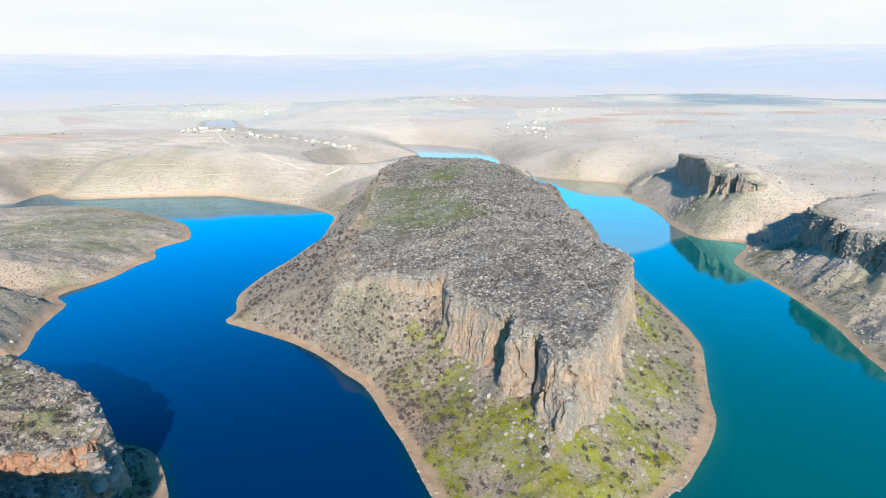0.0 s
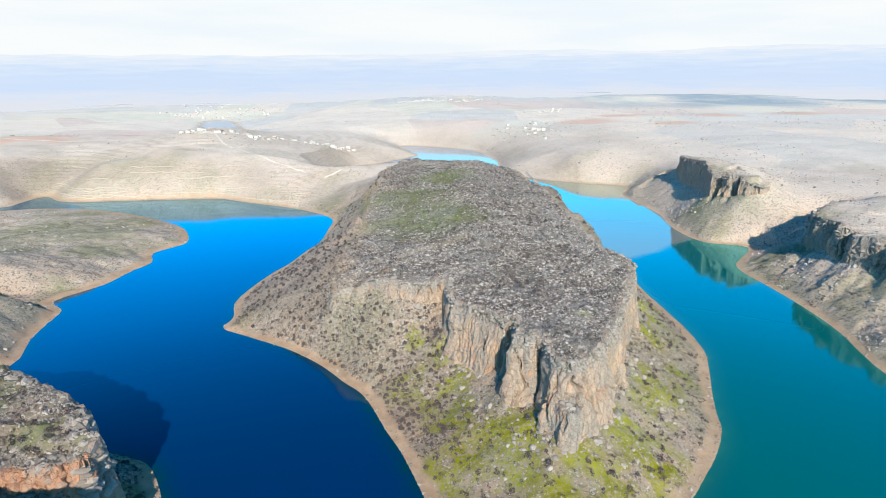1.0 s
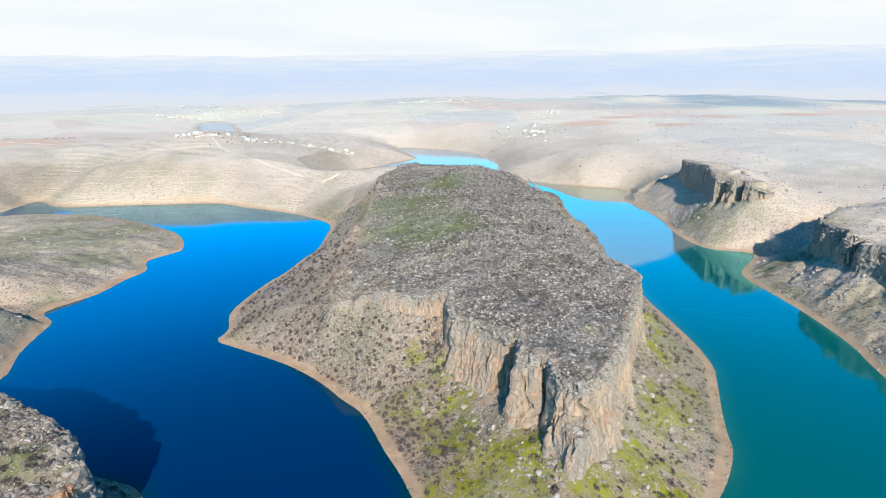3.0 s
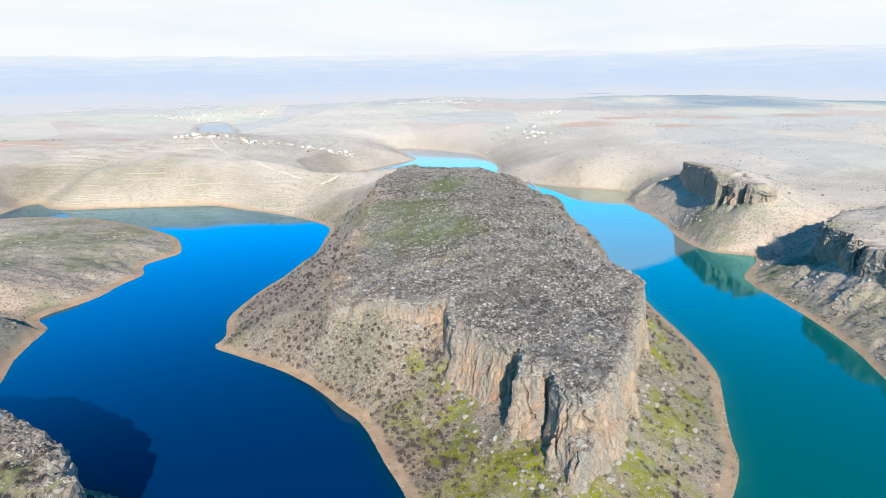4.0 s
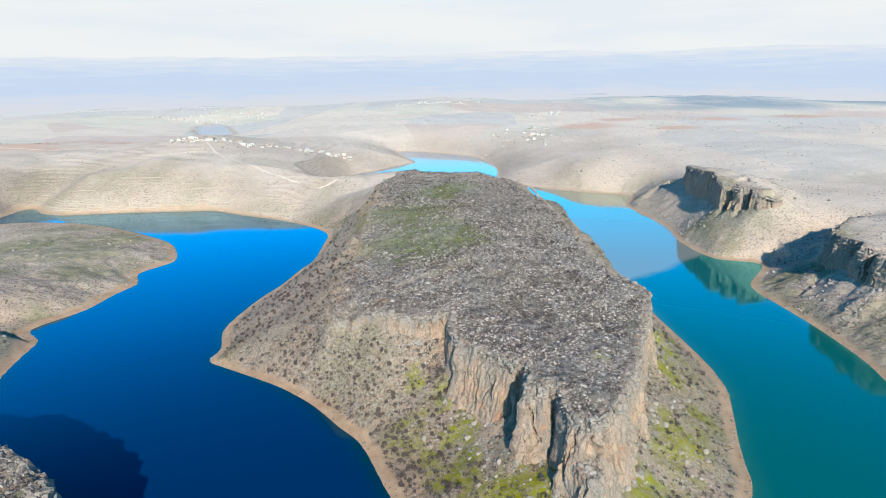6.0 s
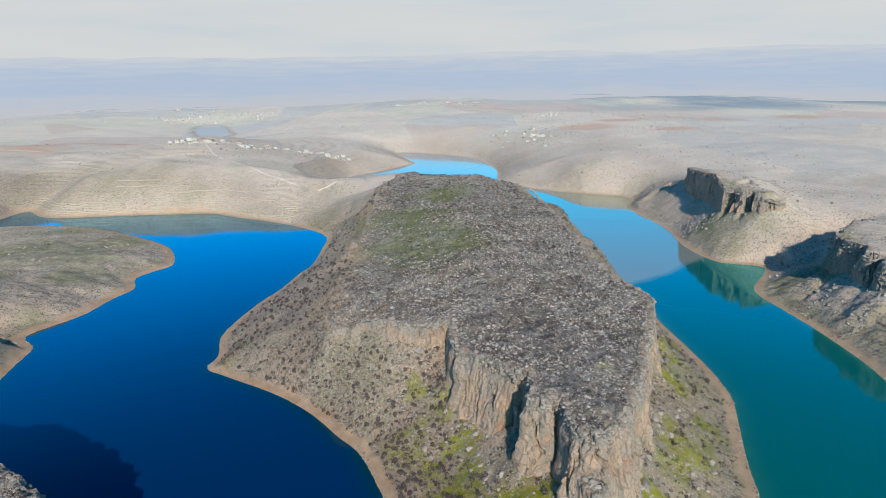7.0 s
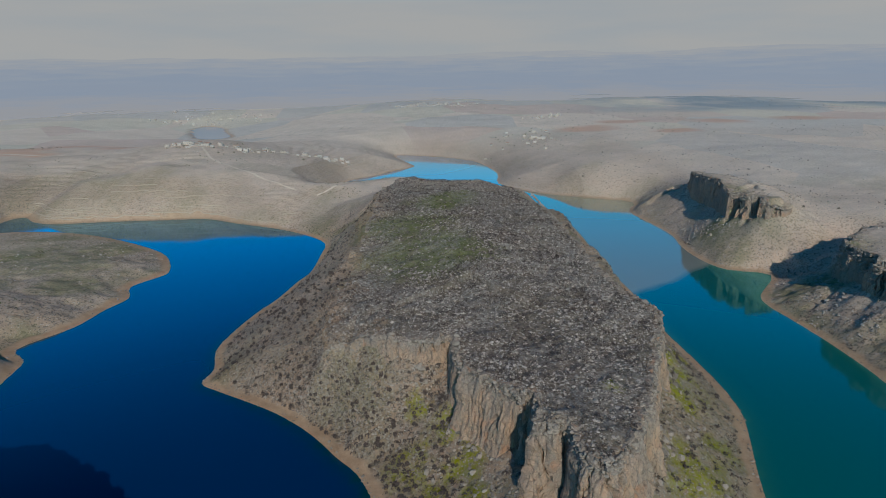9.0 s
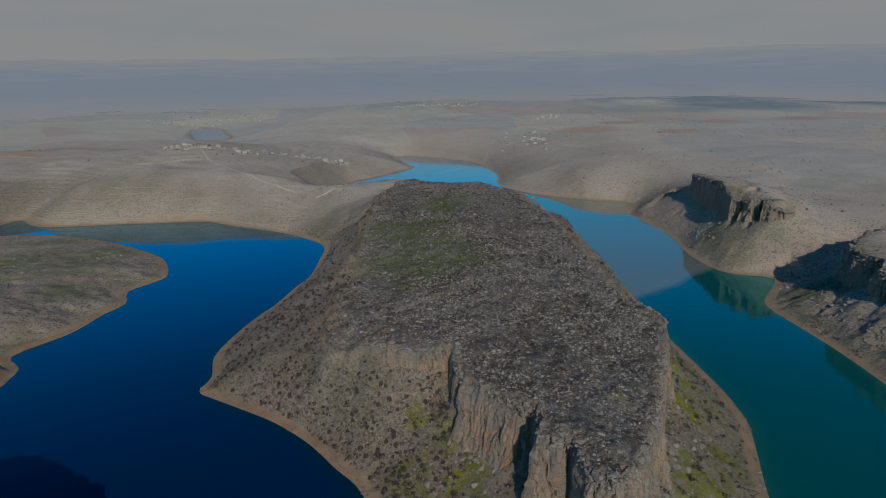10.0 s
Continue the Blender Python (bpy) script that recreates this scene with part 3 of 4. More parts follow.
_md, _mi = distance(PX, PY, [(p[0], p[1]) for p in MESA_ROUGH])
_ease = step(6, 16, _md) * ~_mi * step(9, 16, SHORE_D) * (PX > -150) * (PX < 160) * (PY > 180) * (PY < 520) * ~((PX < -60) & (PY < 262)) * ~WET
_rd, _ri = distance(PX, PY, [(p[0], p[1]) for p in RIDGE_ROUGH])
_ease = np.maximum(_ease, step(4, 12, _rd) * ~_ri * step(9, 16, SHORE_D) * (PX > 225) * (PX < 300) * (PY > 520) * (PY < 740) * ~WET)
GZ = GZ + _ease * (eased(GZ, 12) - GZ) + _ease * (0.5 * fbm(PX, PY, 6, 3, 57) + 0.9 * fbm(PX, PY, 17, 2, 58))


def blob(x, y, spots):
    """Soft patches: each spot is x, y, radius."""
    v = 0
    for sx, sy, r in spots:
        v = np.maximum(v, 1 - step(0.35, 1.2, np.hypot(x - sx, y - sy) / r + 0.25 * fbm(x, y, r * 0.7, 3, 91)))
    return v


MESA_LINE = [(p[0], p[1]) for p in MESA_ROUGH]
mesa_d, on_mesa = distance(PX, PY, MESA_LINE)
island = ((PX > -160) & (PX < 170) & (PY < 640) & (PY > 140))
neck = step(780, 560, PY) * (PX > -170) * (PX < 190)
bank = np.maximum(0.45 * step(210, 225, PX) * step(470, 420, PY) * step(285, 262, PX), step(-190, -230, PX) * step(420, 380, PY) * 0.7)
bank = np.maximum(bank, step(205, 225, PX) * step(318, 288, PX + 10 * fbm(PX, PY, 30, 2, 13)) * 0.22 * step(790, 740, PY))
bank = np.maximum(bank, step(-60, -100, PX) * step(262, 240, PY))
# paleness off the peninsula and banks: haze put into the ground colour
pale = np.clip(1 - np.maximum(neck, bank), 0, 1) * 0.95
pale = np.where((PX < -235) & (PY < 720), 0.50 + 0.2 * fbm(PX, PY, 70, 3, 15), pale)
pale = pale * (1 - 0.5 * blob(PX, PY, [(-575, 800, 75)]))
# west flank lightened in the colour, since little sun reaches it
pale = np.maximum(pale, 0.38 * step(-66, -90, PX) * step(350, 430, PY) * (PX > -170) * (PY < 650))
_h = GZ.reshape(len(gy), len(gx))
_tilt = np.hypot(np.gradient(_h, gy, axis=0), np.gradient(_h, gx, axis=1)).ravel()
# steep ground darkened in the colour to offset the stronger sun there
pale = pale * (1 - np.where(PX > 200, 0.3, 0.5) * step(0.10, 0.55, eased(_tilt, 2)))
grass = 0.8 * np.clip(0.22 + 1.0 * fbm(PX, PY, 45, 4, 17), 0, 1) * (1 - 0.6 * step(640, 720, PY)) * (1 - 0.6 * step(800, 1000, PY))
grass = grass * (1 - 0.85 * on_mesa) * (1 - 0.75 * step(280, 320, PX)) * (1 - 0.5 * island * ~on_mesa)
grass = np.maximum(grass, blob(PX, PY, [(-14, 440, 55), (-32, 500, 45), (5, 560, 38), (-112, 190, 20), (-141, 183, 12)]) * 0.92)
grass = np.maximum(grass, blob(PX, PY, [(-340, 560, 60), (-400, 600, 60), (-300, 500, 30), (-330, 620, 40)]) * 0.6)
moss = blob(PX, PY, [(-3, 266, 21), (3, 256, 13), (118, 268, 13), (122, 312, 12), (130, 345, 9), (30, 208, 17), (52, 192, 14), (75, 212, 17), (20, 185, 24), (90, 236, 14), (112, 296, 12), (64, 254, 5), (5, 205, 22), (70, 185, 16), (-14, 290, 7), (114, 330, 9), (-139, 176, 4), (-2, 238, 20), (22, 214, 22), (48, 184, 20), (98, 250, 16), (-20, 262, 12), (12, 186, 20), (84, 205, 14)])
moss = moss * step(-0.75, 0.05, fbm(PX, PY, 8, 3, 95)) * ~on_mesa + blob(PX, PY, [(64, 256, 5), (-152, 190, 9)]) * on_mesa * 0.8
stone = np.where(on_mesa, 0.6, 0.35) * step(-0.4, 0.4, fbm(PX, PY, 22, 3, 97))
stone = np.where(island | (bank > 0.3), stone, 0.35 * stone)
beach = (1 - step(3.6, 6.5, SHORE_D * np.where(PX < -230, 0.6, 0.9) + 1.2 * fbm(PX, PY, 8, 3, 99))) * np.where(PX < 0, 1.0, 0.75) * np.where(PY > 610, 0.7, 1.0)
red = blob(PX, PY, [(-770, 1050, 60), (-690, 1040, 40), (-740, 1025, 45), (-640, 1022, 30), (-820, 1040, 60), (-700, 1085, 60), (-880, 1080, 60), (-900, 1250, 90), (-800, 1380, 90), (-650, 1250, 50), (-560, 1130, 50), (330, 1330, 70), (-900, 1150, 80), (437, 1442, 70), (470, 1215, 45), (640, 1405, 80), (900, 1500, 90)])
# masks by distance, where haze is painted into the field colours
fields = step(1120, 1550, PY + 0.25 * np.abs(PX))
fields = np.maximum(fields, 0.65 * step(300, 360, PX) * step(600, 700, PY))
hazy_farm = step(250, 900, PX) * step(1700, 2000, PY) + 0.2 * step(2300, 2500, PY) * step(500, 200, PX)
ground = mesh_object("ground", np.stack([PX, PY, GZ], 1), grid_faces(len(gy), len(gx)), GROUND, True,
                     {"pale": pale, "grass": grass, "moss": moss, "stone": stone, "beach": beach, "red": red, "fields": fields, "hazy_farm": hazy_farm, "mesa": np.maximum(on_mesa * step(0.5, np.where(PX < -30, 22, 6), mesa_d + np.where(PX < -30, 8, 0) * fbm(PX, PY, 16, 3, 59)) * 0.9, 0.45 * step(-95, -108, PX) * step(262, 250, PY))})
tagged(ground, "dry stony steppe ground with grass patches and tan shoreline", "ground", kind="structure")

# ---- water ----
wx, wy = axis([(-300, 300, 5.0)], -900, 420), axis([(100, 800, 5.0)], -700, 2100)
WX, WY = np.meshgrid(wx, wy)
shore_w, in_w = distance(WX.ravel(), WY.ravel(), SHORE)
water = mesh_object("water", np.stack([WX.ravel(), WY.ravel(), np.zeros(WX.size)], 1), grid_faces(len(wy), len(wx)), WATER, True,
                    {"breeze_sheen": step(-6, 6, WY.ravel() - 486 - 0.7 * (WX.ravel() - 165) + 5 * fbm(WX.ravel(), WY.ravel(), 30, 3, 17)) * (WX.ravel() > 100), "pale_sky": np.maximum(0.7 * step(860, 980, WY.ravel()), step(1350, 1450, WY.ravel())), "shallow": np.where(in_w, (1 - step(0, 9, shore_w)) * 0.4, 1)})
tagged(water, "calm deep blue to teal reservoir water", "water", kind="structure")

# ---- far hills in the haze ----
# The haze is painted: each ridge glows in its own hazy tone.
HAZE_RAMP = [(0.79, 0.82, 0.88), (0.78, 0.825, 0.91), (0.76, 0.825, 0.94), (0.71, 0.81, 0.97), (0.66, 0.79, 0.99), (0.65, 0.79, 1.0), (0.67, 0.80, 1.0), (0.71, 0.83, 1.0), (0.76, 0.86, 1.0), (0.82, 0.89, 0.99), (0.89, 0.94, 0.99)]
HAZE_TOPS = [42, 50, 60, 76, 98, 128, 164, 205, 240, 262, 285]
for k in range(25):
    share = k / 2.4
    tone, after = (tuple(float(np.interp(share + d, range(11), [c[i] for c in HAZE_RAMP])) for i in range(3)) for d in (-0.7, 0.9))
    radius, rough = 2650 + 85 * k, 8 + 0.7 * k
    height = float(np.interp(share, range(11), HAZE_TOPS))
    ang = np.radians(np.linspace(-75, 75, 420))
    hx, hy = radius * np.sin(ang), radius * np.cos(ang)
    top = height + rough * fbm(hx, hy, 700, 5, 200 + k)
    pts = np.concatenate([np.stack([hx, hy, np.full(420, -20.0)], 1), np.stack([hx + 12 * np.sin(ang), hy + 12 * np.cos(ang), top], 1), np.stack([hx * 1.025, hy * 1.025, np.full(420, -20.0)], 1)])
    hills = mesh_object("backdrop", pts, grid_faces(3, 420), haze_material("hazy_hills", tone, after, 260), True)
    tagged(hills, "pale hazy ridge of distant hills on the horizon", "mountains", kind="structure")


# ---- rock walls ----
def thing(name, place, label, category, group=""):
    ob = new(name)
    ob.location = place
    return tagged(ob, label, category, group)


def hang(ob, parent, label=""):
    ob.parent = parent
    ob.matrix_parent_inverse = Matrix.Translation(-Vector(parent.location))
    return tagged(ob, label)


def rock_wall(rim, first, last, cuts, mat, label, flute=2.0, seed=0, ragged=1.0, bulk=1.0, lean=0.0):
    """A wall of fluted rock below the rim from corner first to corner last, split into buttresses at the corners named in cuts."""
    line = np.array(rim[first:last + 1], float)
    seg = np.hypot(*np.diff(line[:, :2], axis=0).T)
    along = np.concatenate([[0], np.cumsum(seg)])
    s = np.arange(0, along[-1], 0.5)
    x, y, top, foot = (np.interp(s, along, line[:, k]) for k in range(4))
    kernel = np.ones(5) / 5
    x, y = (np.convolve(np.pad(v, 2, "edge"), kernel, "valid") for v in (x, y))
    tx, ty = np.gradient(x), np.gradient(y)
    size = np.hypot(tx, ty)
    nx, ny = ty / size, -tx / size
    wide = np.ones(7) / 7
    nx, ny = (np.convolve(np.pad(v, 3, "edge"), wide, "valid") for v in (nx, ny))
    cx, cy = np.mean([p[0] for p in rim]), np.mean([p[1] for p in rim])
    if np.sum(nx * (x - cx) + ny * (y - cy)) < 0:
        nx, ny = -nx, -ny
    rows = 46
    v = np.linspace(0, 1, rows)[:, None]
    rag = ragged * (0.9 * fbm(s, s * 0, 4, 4, seed + 3) + 0.35)
    ends = np.minimum(step(0, 16, s), step(0, 16, along[-1] - s))
    ground_in = land_height(x - nx * 3.4, y - ny * 3.4)[0]
    low = np.minimum(foot - 3.0, land_height(x + nx * 4.0, y + ny * 4.0)[0] - 1.5)
    high = np.maximum(ground_in + rag * ends - 0.6 * (1 - ends) - 0.1, low + 0.5)
    Z = low + (high - low) * v
    S = np.broadcast_to(s, Z.shape)
    tall = np.clip((high - low - 3) / 18, 0.25, 1)
    col = ridge(S + 1.2 * fbm(S, Z, 12, 2, seed + 8), Z * 0.10, 7.0, 3, seed)
    col2 = ridge(S + 0.8 * fbm(S, Z, 5, 2, seed + 9), Z * 0.16, 2.6, 2, seed + 1)
    ledge = fbm(S * 0.15, Z + 1.2 * fbm(S, Z, 20, 2, seed + 6), 4.2, 3, seed + 2)
    out = 0.7 + flute * 0.22 * (col - 0.35) * tall + 0.7 * (col2 - 0.5) * tall + 0.6 * ledge * tall + 0.25 * fbm(S, Z, 1.0, 2, seed + 4) + 0.7 * fbm(S, Z * 0.4, 3.0, 3, seed + 15) * tall + 1.3 * fbm(S, Z * 0.6, 9.0, 3, seed + 16) * tall
    crack = np.abs(fbm(S + 3.0 * fbm(S, Z, 9, 3, seed + 12), Z * 0.16, 8.5, 3, seed + 11))
    out = out - 3.4 * np.exp(-(crack / 0.055) ** 2) * tall * step(0.05, 0.35, v)
    block = hashed(np.floor(S / 4.5 + 0.35 * fbm(S, Z, 14, 2, seed + 13)), np.floor(Z / 11.0 + 0.5 * hashed(np.floor(S / 4.5), S * 0, seed + 1)), seed)
    small = hashed(np.floor(S / 2.1 + 0.6 * fbm(S, Z, 6, 2, seed + 17)), np.floor(Z / 3.4 + 0.7 * fbm(S, Z, 8, 2, seed + 18) + 0.5 * hashed(np.floor(S / 2.1), S * 0, seed + 2)), seed + 7)
    out = out + 1.1 * (block - 0.5) * tall + 0.45 * (small - 0.5) * tall
    out = out + 2.2 * tall * (1 - v) ** 3 + 0.5 - 2.6 * tall * v ** 5
    out = out * bulk + lean * (1 - v) * tall
    out = out * (0.25 + 0.75 * ends) * np.where(np.abs(nx) > 0.85, 0.45, 1.0)
    X, Y = x + nx * out, y + ny * out
    # the cap that runs back over the top
    for back, drop in ((1.2, 0.0), (2.6, 0.1), (4.4, 0.8), (6.5, 3.5)):
        X, Y = np.vstack([X, x - nx * back]), np.vstack([Y, y - ny * back])
        Z = np.vstack([Z, (high if back < 2 else 0.5 * high + 0.5 * ground_in) - drop + 0.3 * fbm(x * 3, y * 3, 2, 2, seed + 5) * ends])
    n_rows = rows + 4
    wall = thing("cliff", (float(x.mean()), float(y.mean()), float(foot.min())), label, "cliff")
    marks = [0] + [int(np.searchsorted(s, along[c - first])) for c in cuts] + [len(s) - 1]
    for a, b in zip(marks[:-1], marks[1:]):
        if b - a < 2:
            continue
        pts = np.stack([X[:, a:b + 1].ravel(), Y[:, a:b + 1].ravel(), Z[:, a:b + 1].ravel()], 1)
        hang(mesh_object("buttress", pts, grid_faces(n_rows, b + 1 - a), mat, False, {"lip": np.broadcast_to(np.append(v[:, 0], (1, 1, 1, 1))[:, None], (n_rows, b + 1 - a)).ravel()}), wall)
    return wall


rock_wall(MESA_ROUGH, 11, 116, [24, 36, 44, 56, 64, 72, 80, 88, 96, 104], ROCK, "tall fluted tan and grey limestone cliff with dark clefts", 2.2, 300, lean=4.0)
rock_wall(MESA_ROUGH, 114, 138, [122, 130], ROCK_GREY, "low broken limestone ledge along the mesa's edge", 1.6, 310)
rock_wall(MESA_ROUGH, 159, 172, [163, 168], ROCK_GREY, "low pale limestone outcrop at the mesa's far edge", 1.6, 320, 0.4)
rock_wall(RIDGE_ROUGH, 0, 62, [8, 16, 24, 28, 40, 52], ROCK, "rocky ridge cliff of fluted tan limestone in shade", 2.0, 330)
rock_wall(BLUFF_ROUGH, 0, 64, [8, 16, 24, 32, 40, 48, 56], ROCK_GREY, "grey layered limestone bluff above the water", 2.4, 360)
rock_wall(KNOB_ROUGH, 0, 26, [8, 16], ROCK_GREY, "broken grey limestone edge of the near knoll", 2.4, 390, 0.25, 1.0, 1.5)
rock_wall(KNOB_ROUGH, 25, 48, [32, 40], ROCK_RUST, "rust red limestone face of the near knoll", 2.4, 395, 0.25, 1.0, 1.0)
rock_wall(SHADE_SHELF_ROUGH, 0, 32, [8, 16, 24], ROCK_GREY, "broken limestone shelf out of view, added to shade the gully", 2.0, 420)
rock_wall(NOSE_ROUGH, 0, 26, [12], ROCK, "tan limestone pillar leaning against the cliff nose", 1.8, 450)


# ---- stones and scrub ----
def ground_z(x, y):
    """Height of the ground sheet."""
    x, y = np.atleast_1d(np.asarray(x, float)), np.atleast_1d(np.asarray(y, float))
    i = np.clip(np.searchsorted(gx, x) - 1, 0, len(gx) - 2)
    j = np.clip(np.searchsorted(gy, y) - 1, 0, len(gy) - 2)
    u, v = (x - gx[i]) / (gx[i + 1] - gx[i]), (y - gy[j]) / (gy[j + 1] - gy[j])
    z = GZ.reshape(len(gy), len(gx))
    return (z[j, i] * (1 - u) + z[j, i + 1] * u) * (1 - v) + (z[j + 1, i] * (1 - u) + z[j + 1, i + 1] * u) * v


def ground_slope(x, y, r=1.5):
    return np.hypot(ground_z(x + r, y) - ground_z(x - r, y), ground_z(x, y + r) - ground_z(x, y - r)) / (2 * r)


rng = np.random.default_rng(7)


def stone_shape(detail, seed):
    """A broken, flattish stone about 1 m across, as arrays of corners and triangles."""
    bm = bmesh.new()
    bmesh.ops.create_icosphere(bm, subdivisions=detail, radius=0.5)
    r = random.Random(seed)
    cuts = [(Vector((r.uniform(-1, 1), r.uniform(-1, 1), r.uniform(-0.4, 1))).normalized(), r.uniform(0.26, 0.42)) for _ in range(7)]
    sx, sy, sz = r.uniform(0.8, 1.25), r.uniform(0.7, 1.1), r.uniform(0.55, 0.95)
    for v in bm.verts:
        for n, d in cuts:
            over = v.co.dot(n) - d
            if over > 0:
                v.co -= n * over
        v.co *= 1 + 0.16 * noise.noise(v.co * 3.1 + Vector((seed, 0, 0)))
        v.co = Vector((v.co.x * sx, v.co.y * sy, v.co.z * sz + 0.12))
    pts = np.array([v.co[:] for v in bm.verts])
    tris = np.array([[v.index for v in f.verts] for f in bm.faces])
    bm.free()
    return pts, tris


def shrub_shape(seed, leaves=34):
    """A low bush about 1 m across and 0.7 m high: a dome of many small twig and leaf clumps."""
    r = np.random.default_rng(seed)
    pts, tris = [], []
    for k in range(leaves):
        a, h = r.uniform(0, 2 * math.pi), r.uniform(0.05, 1)
        rad = 0.5 * math.sqrt(max(0.02, 1 - h * h * 0.8)) * r.uniform(0.45, 1.08)
        c = np.array([rad * math.cos(a), rad * math.sin(a), 0.66 * h * r.uniform(0.75, 1.1)])
        u = r.normal(size=3)
        u /= np.linalg.norm(u)
        w = np.cross(u, r.normal(size=3))
        w /= np.linalg.norm(w)
        s = r.uniform(0.10, 0.19)
        n = len(pts)
        pts += [c + u * s, c - u * s * 0.6 + w * s * 0.8, c - u * s * 0.6 - w * s * 0.8, c + np.cross(u, w) * s * 0.8]
        tris += [[n, n + 1, n + 2], [n, n + 3, n + 1], [n + 1, n + 3, n + 2]]
    return np.array(pts), np.array(tris)


STONES_FINE = [stone_shape(2, 20 + k) for k in range(8)]
STONES_ROUGH = [stone_shape(1, 60 + k) for k in range(10)]
SHRUBS = [shrub_shape(100 + k) for k in range(8)]
SHRUBS_LIGHT = [shrub_shape(140 + k, 15) for k in range(8)]
SHRUBS_THIN = [shrub_shape(180 + k, 10) for k in range(12)]


def scatter(name, shapes, x, y, size, mat, label, category, sink=0.12, flat=1.0, z=None):
    """One object of many stones or bushes on the ground, or at heights of their own on a rock wall."""
    z = ground_z(x, y) if z is None else z
    pick = rng.integers(0, len(shapes), len(x))
    turn = rng.uniform(0, 2 * math.pi, len(x))
    stretch = rng.uniform(0.8, 1.25, len(x))
    all_v, all_f, base = [], [], 0
    for k, (pts, tris) in enumerate(shapes):
        m = np.nonzero(pick == k)[0]
        if not len(m):
            continue
        c, s = np.cos(turn[m])[:, None], np.sin(turn[m])[:, None]
        px, py, pz = pts[:, 0] * stretch[m][:, None], pts[:, 1], pts[:, 2] * flat
        g = size[m][:, None]
        v = np.stack([x[m][:, None] + g * (c * px - s * py), y[m][:, None] + g * (s * px + c * py), z[m][:, None] + g * (pz - sink)], 2)
        f = tris[None] + (base + np.arange(len(m)) * len(pts))[:, None, None]
        base += len(m) * len(pts)
        all_v.append(v.reshape(-1, 3))
        all_f.append(f.reshape(-1, 3))
    ob = mesh_object(name, np.concatenate(all_v), np.concatenate(all_f), mat)
    return tagged(ob, label, category, kind="stuff")


def sprinkle(n, x0, x1, y0, y1, keep):
    """Random places in a stretch of the plan; keep(x, y) gives the chance of each, 0 to 1."""
    x, y = rng.uniform(x0, x1, n), rng.uniform(y0, y1, n)
    ok = rng.uniform(0, 1, n) < keep(x, y)
    return x[ok], y[ok]


def dry(x, y, far=6.0):
    d, wet = distance(x, y, SHORE)
    return (~wet) & (d > far)


def in_mesa(x, y, edge=2.0):
    d, inside = distance(x, y, MESA_LINE)
    return inside & (d > edge)


def mesa_green(x, y):
    return blob(x, y, [(-14, 440, 50), (-34, 500, 38), (3, 560, 34)])


# limestone pavement on the mesa
x, y = sprinkle(54000, -75, 112, 205, 700, lambda x, y: in_mesa(x, y, 1.0) * (1.0 - 0.85 * mesa_green(x, y)) * (0.35 + 0.65 * step(-0.6, 0.2, fbm(x, y, 15, 3, 401))) * (1 - 0.4 * step(430, 650, y)))
size = rng.gamma(3.0, 0.22, len(x)) + 0.38
big = (size > 1.35) & (y < 420)
scatter("boulder_field", STONES_FINE, x[big], y[big], size[big], STONE, "grey weathered limestone boulders scattered over the mesa top", "rocks", 0.1, 0.95)
scatter("boulder_field", STONES_ROUGH, x[~big], y[~big], size[~big], STONE, "small grey limestone blocks strewn over the mesa top", "rocks", 0.1, 0.95)
x, y = sprinkle(24000, -80, 112, 205, 705, lambda x, y: in_mesa(x, y, 1.5) * (0.9 - 0.75 * mesa_green(x, y)) * (0.45 + 0.55 * step(-0.5, 0.3, fbm(x, y, 12, 3, 403))))
scatter("scrub", SHRUBS_THIN, x, y, rng.uniform(1.0, 2.3, len(x)), SCRUB, "grey brown leafless scrub between the mesa boulders", "shrubs", 0.05)
x, y = sprinkle(3200, -70, 60, 360, 640, lambda x, y: in_mesa(x, y, 3) * mesa_green(x, y))
scatter("scrub", SHRUBS_LIGHT, x, y, rng.uniform(0.6, 1.5, len(x)), SCRUB_GREEN, "low green scrub in the mesa hollow", "shrubs", 0.05)

# the flanks of the peninsula
flank = lambda x, y: dry(x, y, 5.5) & ~in_mesa(x, y, -1.5) & (distance(x, y, MESA_LINE)[0] > np.where(x < -40, 0.6, 2.5))
x, y = sprinkle(19000, -150, 155, 155, 680, lambda x, y: flank(x, y) * (0.6 + 0.4 * step(-0.6, 0.5, fbm(x, y, 20, 3, 405))) * np.where(y < 340, 0.5, 0.18))
scatter("scrub", SHRUBS_LIGHT, x, y, rng.uniform(1.1, 2.4, len(x)), SCRUB, "leafless grey brown bushes on the stony slope", "shrubs", 0.05)
x, y = sprinkle(36000, -150, 155, 155, 560, lambda x, y: flank(x, y) * (0.3 + 0.7 * step(-0.5, 0.5, fbm(x, y, 26, 4, 407))) * 0.6)
scatter("stones", STONES_ROUGH, x, y, rng.gamma(2.6, 0.17, len(x)) + 0.25, STONE_GREY, "loose grey limestone rubble on the slope", "rocks", 0.08)
x, y = sprinkle(4500, -40, 125, 160, 345, lambda x, y: flank(x, y) * (distance(x, y, MESA_LINE)[0] < 26) * 0.55 * step(-0.2, 0.5, fbm(x, y, 13, 3, 409)))
scatter("rockfall", STONES_FINE, x, y, rng.gamma(3.0, 0.28, len(x)) + 0.4, STONE_GREY, "fallen limestone blocks at the foot of the cliff", "rocks", 0.15)

x, y = sprinkle(2600, -20, 115, 185, 330, lambda x, y: flank(x, y) * (distance(x, y, MESA_LINE)[0] < 9) * 0.5)
